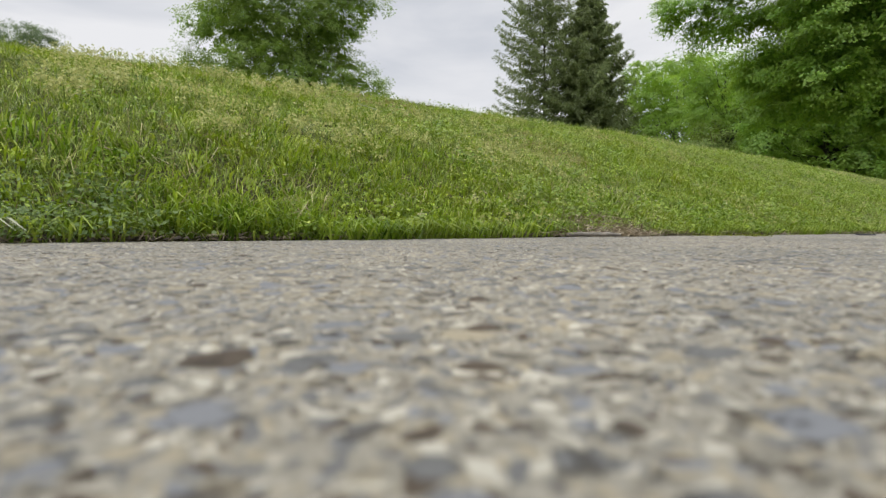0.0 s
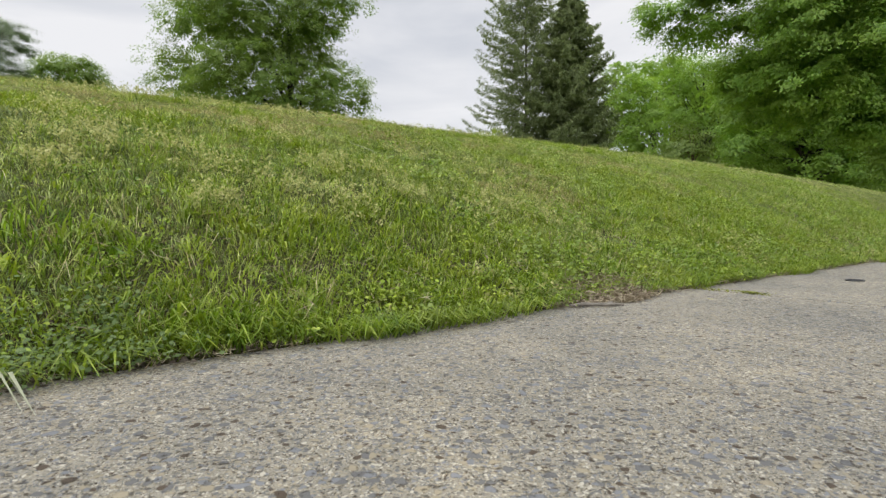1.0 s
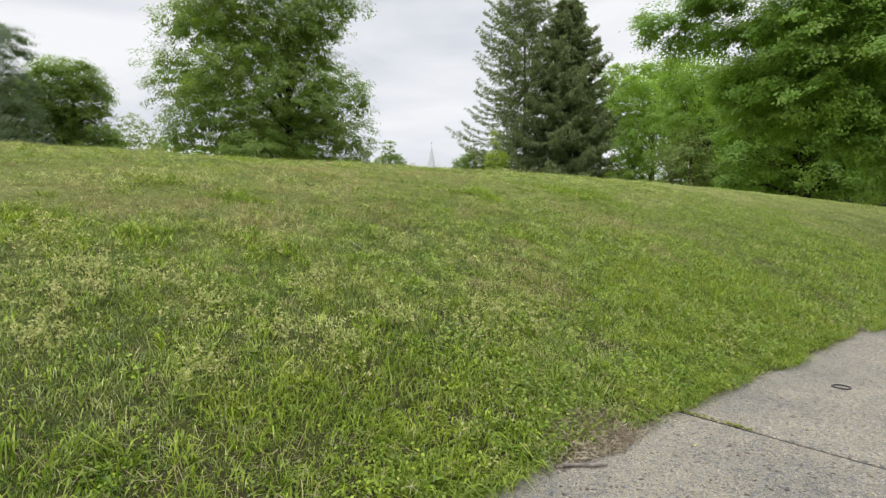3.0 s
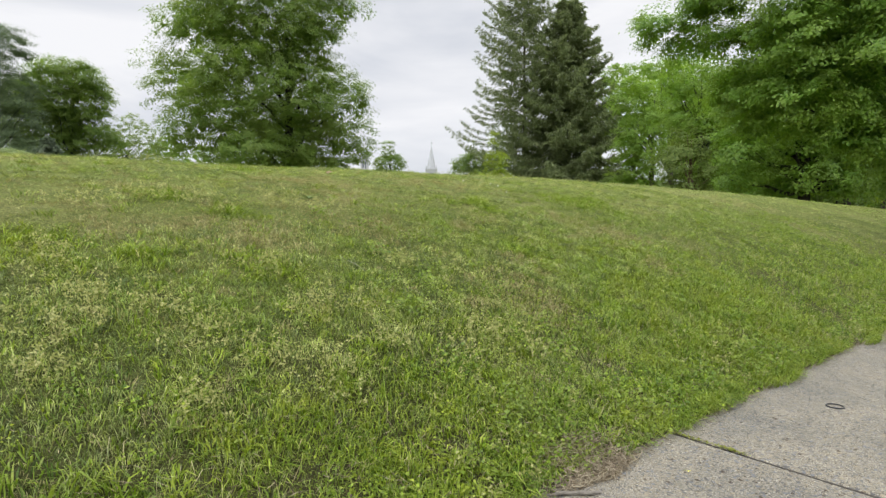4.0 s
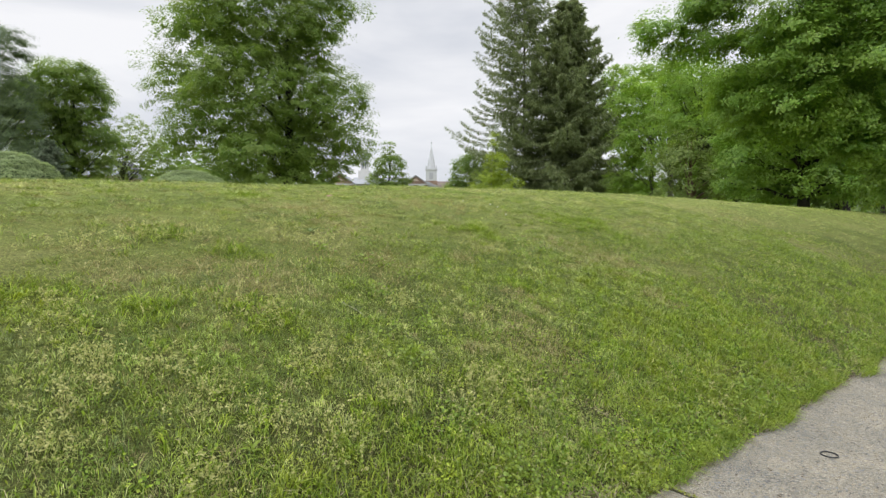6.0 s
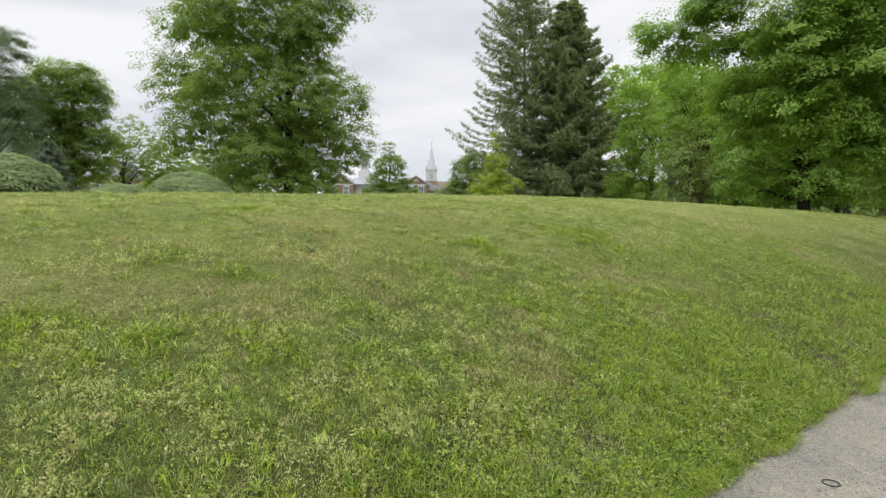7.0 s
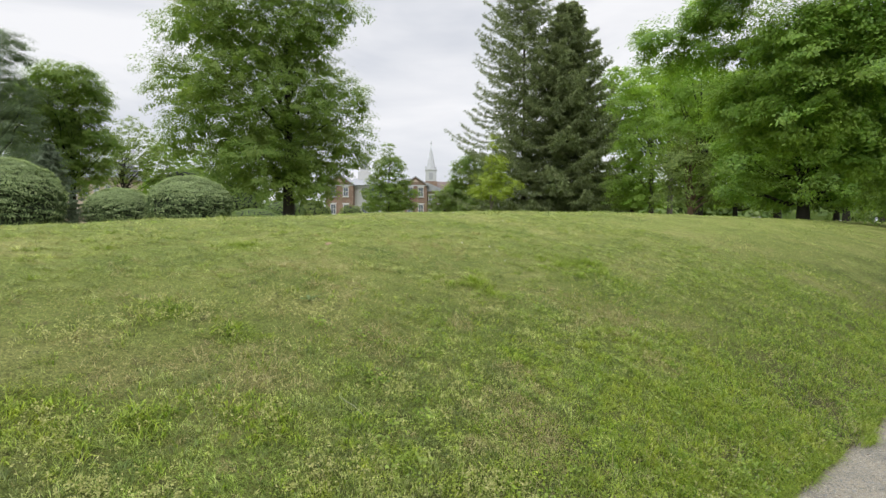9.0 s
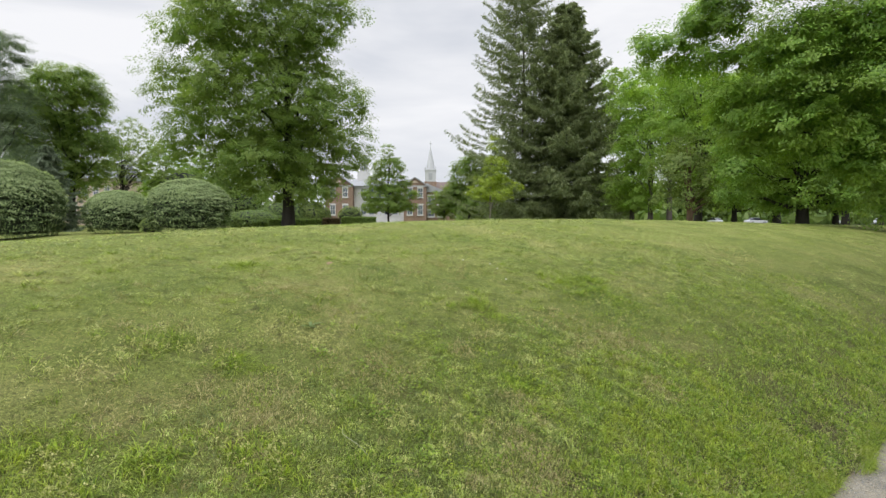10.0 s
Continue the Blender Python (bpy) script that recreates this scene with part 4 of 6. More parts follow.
def build_weeds():
    """Clover and chickweed mats, grey-green weeds at the edge, plantain rosettes."""
    rng = np.random.default_rng(33)

    def mats(name, count, s_rng, d_rng, leaf, spread, per, mat, label, hi):
        at, nor, size = [], [], []
        for _ in range(count):
            s0, d0 = rng.uniform(*s_rng), d_rng[0] + (d_rng[1] - d_rng[0]) * rng.random() ** 1.8
            m = rng.integers(per // 2, per)
            s, d = s0 + rng.normal(0, spread, m), d0 + rng.normal(0, spread, m)
            ok = d > -0.06 - 0.08 * np.clip((0.3 - s) / 0.6, 0, 1)
            s, d = s[ok], d[ok]
            x, y = to_xy(s, d)
            g = np.where(d < 0, 0.0, lawn_sd(s, d))
            at.append(np.stack([x, y, g + rng.uniform(0.008, hi, len(s))], 1))
            nor.append(rng.normal(0, 0.5, (len(s), 3)) + [0, -0.25, 1.0])
            size.append(np.full(len(s), rng.uniform(*leaf)) * rng.uniform(0.7, 1.2, len(s)))
        at, nor, size = np.concatenate(at), np.concatenate(nor), np.concatenate(size)
        v, q = leaf_cards(rng, at, nor, size, size * rng.uniform(0.6, 0.9, len(size)))
        stuff(name, v, [q], mat, label, "weeds")

    mats("clover_patch", 260, (-2.6, 8.0), (0.0, 2.2), (0.006, 0.013), 0.03, 60, M_CLOVER, "low clover and chickweed leaves among the grass", 0.055)
    for s_rng in ((1.3, 2.9), (2.9, 4.5), (4.5, 6.0), (6.0, 7.5)):
        mats("clover_patch", 105, s_rng, (0.05, 1.9), (0.009, 0.018), 0.036, 60, M_CLOVER, "low clover and chickweed leaves among the grass", 0.06)
    mats("clover_patch", 230, (-2.0, 2.6), (0.0, 0.95), (0.007, 0.014), 0.028, 52, M_LUSH, "low clover and chickweed leaves among the grass", 0.034)
    mats("chickweed", 130, (-1.2, 2.6), (-0.03, 0.30), (0.004, 0.009), 0.022, 46, M_SAPLING, "pale green chickweed sprigs along the path edge", 0.045)
    mats("grey_green_weed", 95, (-2.2, 0.35), (-0.10, 0.12), (0.005, 0.011), 0.028, 130, M_GREYWEED, "grey-green spreading weed at the path edge", 0.05)

    # rosettes of long broad leaves
    spots = [(0.86, 0.05, 0.075), (0.78, 0.09, 0.07), (1.16, 0.06, 0.07), (1.05, 0.12, 0.06), (0.25, 0.28, 0.06), (-0.35, 0.45, 0.07),
             (0.45, 0.42, 0.065), (0.65, 0.55, 0.06), (2.0, 0.22, 0.06), (2.5, 0.35, 0.06), (2.3, 0.62, 0.06), (-0.1, 0.7, 0.07), (1.5, 0.5, 0.055)]
    spots += [(rng.uniform(-1.5, 5), rng.uniform(0.1, 1.2), rng.uniform(0.03, 0.05)) for _ in range(3)]
    spots.append((1.62, 2.21, 0.11))
    for s0, d0, ln in spots:
        grey = ln > 0.1
        m, ln = int(rng.integers(4, 8)), ln * 0.62
        x0, y0 = to_xy(s0, d0)
        plant = tagged(new("broadleaf_weed"), "grey-green leafy weed standing in the dry lawn" if grey else "broad-leaved green weed rosette growing in the lawn", "weed", "weeds in the lawn")
        plant.location = (x0, y0, float(lawn_sd(s0, d0)) + 0.012)
        for k in range(m):
            pts, quads = [], []
            a = 2 * np.pi * k / m + rng.normal(0, 0.3)
            L, W = ln * rng.uniform(0.7, 1.25), ln * rng.uniform(0.28, 0.40)
            o, sd = np.array([np.cos(a), np.sin(a), 0]), np.array([-np.sin(a), np.cos(a), 0])
            rise = rng.uniform(0.15, 0.8)
            for f, wf in ((0, 0.12), (0.3, 0.75), (0.62, 1.0), (0.86, 0.65), (1.0, 0.08)):
                c = o * L * f + np.array([0, 0, 1]) * L * rise * (f - 0.62 * f * f)
                for sg in (-0.5, 0.0, 0.5):
                    pts.append(c + sd * W * wf * sg + np.array([0, 0, 1]) * abs(sg) * W * wf * 0.35)
            for r in range(4):
                for c in range(2):
                    j = r * 3 + c
                    quads.append((j, j + 1, j + 4, j + 3))
            part("leaf", smooth(mesh_of("leaf", np.array(pts), [np.array(quads)])), M_GREYWEED if grey else M_CLOVER, plant)


build_grass()
build_tufts()
build_seed_heads()
build_weeds()


# ---------------------------------------------------------------- small things on the path and the lawn
FLOWERS = [(0.28, 5.58), (0.61, 5.38), (0.55, 5.52), (0.24, 8.36), (0.14, 8.33), (0.91, 7.57), (0.66, 5.09)]


def build_small_things():
    rng = np.random.default_rng(5)
    # black ring on the paving
    bm = bmesh.new()
    R, r = 0.0295, 0.0028
    loops = []
    for i in range(40):
        a = 2 * np.pi * i / 40
        loops.append([bm.verts.new(((R + r * math.cos(b)) * math.cos(a) * (1.03 + 0.02 * math.sin(a)), (R + r * math.cos(b)) * math.sin(a), r * 0.9 + r * 0.9 * math.sin(b))) for b in np.linspace(0, 2 * np.pi, 10, endpoint=False)])
    for i in range(40):
        for j in range(10):
            bm.faces.new((loops[i][j], loops[(i + 1) % 40][j], loops[(i + 1) % 40][(j + 1) % 10], loops[i][(j + 1) % 10])).smooth = True
    ring = part("rubber_ring", bm, M_RUBBER)
    ring.location = (1.652, 2.24, 0.0)
    tagged(ring, "black rubber ring lying flat on the concrete path", "ring")
    # twig at the path edge
    line = np.array([[-0.075, -0.004, 0.006], [-0.04, 0.002, 0.008], [0.0, 0.001, 0.0075], [0.035, -0.003, 0.008], [0.07, 0.003, 0.006]])
    v, q = tube(line, [0.0035, 0.0052, 0.0045, 0.0055, 0.003], 8)
    v2, q2 = tube(np.array([[0.02, 0, 0.008], [0.035, 0.012, 0.012], [0.05, 0.026, 0.011]]), [0.003, 0.0024, 0.0012], 6)
    v, q = joined([(v, q), (v2, q2)])
    twig = part("twig", smooth(mesh_of("twig", v, [q])), M_TWIG)
    twig.matrix_world = pose(0.437, 1.522, 0, 0, 0, 4)
    tagged(twig, "short grey-brown dead twig lying on the path edge", "twig")
    # dry clippings in the bare corner behind the twig
    n = 2400
    s = np.clip(rng.normal(1.47, 0.105, n), 1.2, 1.76)
    d = rng.uniform(-0.085, 0.10, n) * (1 - 0.35 * np.abs(s - 1.47) / 0.2)
    x, y = to_xy(s, d)
    z = np.where(d < 0.004, 0.002, lawn_sd(s, np.maximum(d, 0))) + rng.random(n) ** 1.5 * 0.03 * np.clip((d + 0.09) / 0.08, 0.15, 1) + 0.001
    a = rng.uniform(0, 2 * np.pi, n)
    al = np.stack([np.cos(a), np.sin(a), rng.normal(0, 0.25, n)], 1)
    nr = rng.normal(0, 0.4, (n, 3)) + [0, 0, 1]
    v, q = leaf_cards(rng, np.stack([x, y, z], 1), nr, rng.uniform(0.02, 0.06, n), rng.uniform(0.0016, 0.0038, n), al)
    stuff("dry_clippings", v, [q], M_DRY, "pale brown dry grass clippings piled at the path edge", "clippings")
    # dead blades along the whole edge
    n = 9500
    s = rng.uniform(-2.2, 6, n)
    d = np.where(rng.random(n) < 0.35, rng.normal(-0.01, 0.02, n), np.abs(rng.normal(0, 0.25, n)))
    x, y = to_xy(s, d)
    z = np.where(d < 0.004, 0.002, lawn_sd(s, np.maximum(d, 0))) + rng.uniform(0.0, 0.012, n) + np.where(d > 0.03, rng.uniform(0.0, 0.03, n), 0)
    a = rng.uniform(0, 2 * np.pi, n)
    v, q = leaf_cards(rng, np.stack([x, y, z], 1), rng.normal(0, 0.4, (n, 3)) + [0, 0, 1], rng.uniform(0.02, 0.055, n), rng.uniform(0.001, 0.0025, n), np.stack([np.cos(a), np.sin(a), rng.normal(0, 0.35, n)], 1))
    stuff("dead_blades", v, [q], M_DRY, "dead straw-coloured grass blades along the path edge", "dead grass")
    # thin bleached blades lying in the turf
    n = 12000
    s, d, x, y, z = scatter(rng, n, -3.0, 7.0, 0.05, 4.6)
    lie = field_noise(x, y, 5.0, 61)
    keep = rng.uniform(-1.2, 0.9, n) < lie
    x, y, z = x[keep], y[keep], z[keep]
    n = len(x)
    a = rng.uniform(0, 2 * np.pi, n)
    v, q = leaf_cards(rng, np.stack([x, y, z + rng.uniform(0.008, 0.036, n)], 1), rng.normal(0, 0.5, (n, 3)) + [0, 0, 1], rng.uniform(0.015, 0.04, n), rng.uniform(0.001, 0.0024, n), np.stack([np.cos(a), np.sin(a), rng.normal(0, 0.3, n)], 1))
    stuff("straw_blades", v, [q], M_STRAWGRASS, "thin bleached grass blades lying in the lawn", "dead grass")
    # dark soil crumbs along the edge; those among the blades stand for shaded gaps
    n = 4500
    s = rng.uniform(-2.2, 6, n)
    d = np.where(rng.random(n) < 0.3, rng.normal(0.004, 0.014, n), np.abs(rng.normal(0.02, 0.07, n))) - 0.02 * np.maximum(0, np.sin(3.3 * s + 1) * np.sin(7.9 * s))
    x, y = to_xy(s, d)
    z = np.where(d < 0.0, 0.001, lawn_sd(s, np.maximum(d, 0))) + rng.uniform(0, 0.004, n)
    r = rng.uniform(0.0015, 0.007, n)
    c = np.stack([x, y, z], 1)
    o = np.array([[1, 0, 0], [-0.5, 0.9, 0], [-0.5, -0.9, 0.1], [0.05, 0, 0.9]])
    v = (c[:, None] + (o[None] + rng.normal(0, 0.2, (n, 4, 3))) * r[:, None, None]).reshape(-1, 3)
    i = np.arange(n) * 4
    stuff("soil_crumbs", v, [np.concatenate([np.stack([i, i + 1, i + 3], 1), np.stack([i + 1, i + 2, i + 3], 1), np.stack([i + 2, i, i + 3], 1)])], plain("dark_soil", (0.06, 0.046, 0.032), 0.95, 0.4, 60), "dark soil crumbs along the path edge, also filling in shaded gaps", "soil")
    # moss and seedlings in the joint
    n = 420
    t = rng.random(n)
    d = np.where(rng.random(n) < 0.55, -0.205 + rng.normal(0, 0.028, n), -0.14 * t)
    s = 1.93 + rng.normal(0, 0.0055, n)
    x, y = to_xy(s, d)
    v, q = leaf_cards(rng, np.stack([x, y, rng.uniform(0.0, 0.007, n)], 1), rng.normal(0, 0.6, (n, 3)) + [0, 0, 1], rng.uniform(0.004, 0.010, n), rng.uniform(0.002, 0.006, n))
    stuff("joint_moss", v, [q], M_MOSS, "yellow-green moss and seedlings in the slab joint", "moss")
    # soil that fills the joints
    bm = bmesh.new()
    for k in range(-2, 6):
        s0 = 1.93 + k * 3.05
        c = [to_xy(s0 - 0.0068, -PATH_WIDTH), to_xy(s0 + 0.0068, -PATH_WIDTH), to_xy(s0 + 0.0068, -0.004), to_xy(s0 - 0.0068, -0.004)]
        lo = [bm.verts.new((*p, -0.08)) for p in c]
        up = [bm.verts.new((*p, -0.005)) for p in c]
        bm.faces.new(up)
        for i in range(4):
            bm.faces.new((lo[i], lo[(i + 1) % 4], up[(i + 1) % 4], up[i]))
    tagged(part("joint_filler", bm, plain("dark_joint_soil", (0.045, 0.038, 0.030), 0.95, 0.4, 40, 0, 0.6, 200)), "dark soil packed in the joints of the path", "joint", kind="structure")
    # yellow petal
    v, q = leaf_cards(rng, np.array([[0.0, 0, 0.004], [0.006, 0.003, 0.004], [-0.005, 0.004, 0.005]]), np.array([[0.1, 0, 1.0], [0, 0.3, 1], [0.2, 0.2, 1]]), 0.010, 0.006)
    p = part("petal", mesh_of("petal", v, [q]), M_PETAL)
    p.location = (0.80, 1.66, 0.0)
    tagged(p, "small yellow flower petal on the concrete path", "petal")
    # bleached straw on the slope
    line = np.array([[-0.06, 0.055, 0.052], [-0.052, 0.02, 0.05], [-0.02, 0.0, 0.05], [0.02, -0.02, 0.052], [0.05, -0.05, 0.050], [0.075, -0.075, 0.046]])
    line[:, 2] = [float(lawn(-0.33 + a, 2.515 + b)) + 0.038 for a, b, _ in line]
    line[:, :2] += [-0.33, 2.515]
    v, q = tube(line, [0.0007, 0.0011, 0.0015, 0.0015, 0.0011, 0.0007], 6)
    tagged(part("straw_stem", smooth(mesh_of("straw_stem", v, [q])), M_STRAW), "bleached pale grass stem lying on the lawn", "straw")
    # pale torn leaf at the edge of the path
    x0, y0 = -0.54, 0.795
    v, q, t = blades(rng, np.full(5, x0) + rng.normal(0, 0.01, 5), np.full(5, y0) + rng.normal(0, 0.01, 5), np.full(5, 0.006), np.full(5, 0.165), np.full(5, 0.0055), np.full(5, 1.33), np.full(5, -0.8) + rng.normal(0, 0.07, 5))
    v[:, 2] *= 0.35
    tagged(part("pale_blade", mesh_of("pale_blade", v, [q, t]), M_STRAW), "pale bleached grass blades bent over the path", "grass blade")
    # white clover heads dotted over the crest
    at = rng.normal(0, 1, (60, 3))
    at = unit(at) * [0.0075, 0.0075, 0.007] + [0, 0, 0.045]
    v, q = leaf_cards(rng, at, at - [0, 0, 0.045], 0.006, 0.0035)
    sv, sq = tube(np.array([[0, 0, 0.0], [0.002, 0, 0.02], [0.0, 0.001, 0.042]]), [0.0014, 0.0012, 0.001], 5)
    flower = None
    for fx, fy in FLOWERS:
        m = pose(fx, fy, float(lawn(fx, fy)), 0, 0, rng.uniform(0, 360))
        if flower is None:
            flower = tagged(new("clover_flower"), "small white clover flower standing in the lawn", "flower", "clover flowers")
            part("flower_head", mesh_of("flower_head", v, [q]), M_FLOWER, flower)
            part("stem", smooth(mesh_of("stem", sv, [sq])), M_CLOVER, flower)
            flower.matrix_basis = m
        else:
            copy_thing(flower, m)
    # orange dead leaf high on the slope
    v, q = leaf_cards(rng, np.array([[0.0, 0, 0.0], [0.02, 0.01, 0.004]]), np.array([[0.1, -0.6, 1.0], [0.3, -0.4, 1]]), 0.055, 0.035)
    p = part("dead_leaf", mesh_of("dead_leaf", v, [q]), M_DEADLEAF)
    p.location = (-0.94, 4.89, float(lawn(-0.94, 4.89)) + 0.035)
    tagged(p, "orange-brown dead leaf lying on the lawn", "leaf")


build_small_things()


# ---------------------------------------------------------------- trees
def trunk_mesh(rng, base, height, radius, clumps, limbs, wander=0.25, sides=9):
    """A tapered trunk with flared foot, and limbs that reach out to the clumps of the crown."""
    base = np.asarray(base, float)
    t = np.linspace(0, 1, 12)
    line = base + np.stack([wander * np.sin(2.2 * t + rng.uniform(0, 6)) * t, wander * np.sin(2.7 * t + rng.uniform(0, 6)) * t, height * t - 0.25 * (t == 0)], 1)
    rad = radius * ((1 - t) ** 0.8 * 0.92 + 0.06) * (1 + 0.28 * np.exp(-t * 25))
    pieces = [tube(line, rad, sides)]
    if len(clumps):
        pick = rng.choice(len(clumps), min(limbs, len(clumps)), replace=False)
        for c in clumps[pick]:
            hz = np.clip((c[2] - base[2]) * rng.uniform(0.45, 0.75) / height, 0.10, 0.93)
            p0 = np.array([np.interp(hz, t, line[:, i]) for i in range(3)])
            r0 = np.interp(hz, t, rad) * rng.uniform(0.35, 0.55)
            u = np.linspace(0, 1, 7)[:, None]
            bow = (c - p0) * u + np.array([0, 0, 1]) * (np.linalg.norm(c - p0) * rng.uniform(-0.05, 0.14)) * np.sin(np.pi * u)
            pieces.append(tube(p0 + bow + rng.normal(0, 0.02, (7, 1)) * np.linalg.norm(c - p0), r0 * (1 - 0.85 * u[:, 0]), 5))
    return joined(pieces)


def tri_leaves(rng, at, normal, length, width, along):
    """Small three-cornered leaves for crowns that stand far off: places and triangles."""
    n = len(at)
    normal = unit(normal)
    t = unit(along - (along * normal).sum(1, keepdims=True) * normal)
    b = np.cross(normal, t)
    length, width = np.broadcast_to(length, n)[:, None], np.broadcast_to(width, n)[:, None]
    skew = rng.uniform(0.1, 0.5, (n, 1))
    v = np.stack([at - t * length * 0.5, at + t * length * 0.5 + b * width * 0.4, at + t * length * skew - b * width * 0.6], 1)
    return v.reshape(-1, 3), np.arange(3 * n).reshape(-1, 3)


def bough_places(rng, lobes, size, fill=1.0, core=0.3):
    """Bough centres spread evenly through a union of ellipsoids, most of them near its skin."""
    L = np.array(lobes, float)
    rad = L[:, 3:6] - np.minimum(0.72 * size, 0.42 * L[:, 3:6])
    weight = (rad[:, 0] * rad[:, 2] + 0.3 * size ** 2)
    n = int(np.clip(weight.sum() / size ** 2 * 40 * fill, 60, 9000))
    pick = rng.choice(len(L), n, p=weight / weight.sum())
    u = unit(rng.normal(size=(n, 3)))
    r = rng.random(n)[:, None] ** (1 / 4.0)
    at = L[pick, :3] + u * r * rad[pick]
    # few boughs deep inside the crown
    deep = (((at[:, None] - L[None, :, :3]) / rad[None]) ** 2).sum(-1).min(1)
    ok = (deep > 0.42) | (rng.random(n) < core)
    at, u = at[ok], u[ok]
    keep = []
    own = size * rng.uniform(0.50, 0.95, len(at)) / math.sqrt(fill)
    for i in range(len(at)):
        if not keep or (((at[keep] - at[i]) ** 2).sum(1) > own[i] ** 2).all():
            keep.append(i)
    at, u = at[keep], u[keep]
    mid = (L[:, :3] * weight[:, None]).sum(0) / weight.sum()
    return at, unit(unit(at - mid) + 0.6 * u)


def crown_mesh(rng, centres, outward, size, leaf, per, flat=0.6, droop=0.3, twigs=9, width=0.66, loose=0.225):
    """Boughs as drooping domes of leafy twigs, thick on the upper and outer side, with gaps and shade below."""
    grow = rng.uniform(0.6, 1.4, len(centres))
    k = np.maximum(3, rng.poisson(twigs * grow ** 1.5))
    bi = np.repeat(np.arange(len(centres)), k)
    R = (size * grow)[bi]
    u = unit(rng.normal(size=(len(bi), 3)) + 0.55 * outward[bi] + [0, 0, 0.6])
    off = u * (R * rng.uniform(0.45, 1.0, len(bi)))[:, None] * [1, 1, flat]
    off[:, 2] -= droop * (off[:, 0] ** 2 + off[:, 1] ** 2) / R
    twig = centres[bi] + off
    m = np.maximum(4, rng.poisson(per / twigs * rng.uniform(0.4, 1.6, len(bi))))
    ti = np.repeat(np.arange(len(bi)), m)
    n = len(ti)
    sig = (loose * R)[ti]
    d = unit(rng.normal(size=(n, 3))) * (rng.random(n) ** 0.5 * 1.9 * sig)[:, None] * [1, 1, 0.55]
    way = unit(off * [1, 1, 0.3] + 1e-6)[ti]
    d += way * (sig * rng.uniform(-0.6, 1.4, n))[:, None]
    d[:, 2] -= droop * 0.5 * (d * way).sum(1)
    at = twig[ti] + d
    nor = u[ti] * 0.85 + [0, 0, 0.6] + rng.normal(0, 0.22, (n, 3))
    ln = leaf * rng.uniform(0.6, 1.35, n)
    along = way + [0, 0, -0.6 * droop] + rng.normal(0, 0.6, (n, 3))
    return tri_leaves(rng, at, nor, ln * 1.15, ln * width * 1.25, along)


def tree(name, label, base, height, radius, lobes, size, leaf, per, leaf_mat, bark=None, limbs=22, flat=0.6, droop=0.3, seed=1, group="", fill=1.0, twigs=9, core=0.3, width=0.66, loose=0.225):
    rng = np.random.default_rng(seed)
    base = (base[0], base[1], float(lawn(base[0], base[1])))
    thing = tagged(new(name), label, "tree", group)
    thing.location = base
    lob = [(a - base[0], b - base[1], c - base[2], *r) for a, b, c, *r in lobes]
    cs, out = bough_places(rng, lob, size, fill, core)
    keep = cs[:, 2] > 0.9
    cs, out = cs[keep], out[keep]
    v, q = trunk_mesh(rng, (0, 0, 0), height, radius, cs, limbs)
    part("trunk", smooth(mesh_of("trunk", v, [q])), bark or M_BARK, thing)
    v, q = crown_mesh(rng, cs, out, size, leaf, per, flat, droop, twigs, width, loose)
    part("crown", mesh_of("crown", v, [q]), leaf_mat, thing)
    return thing


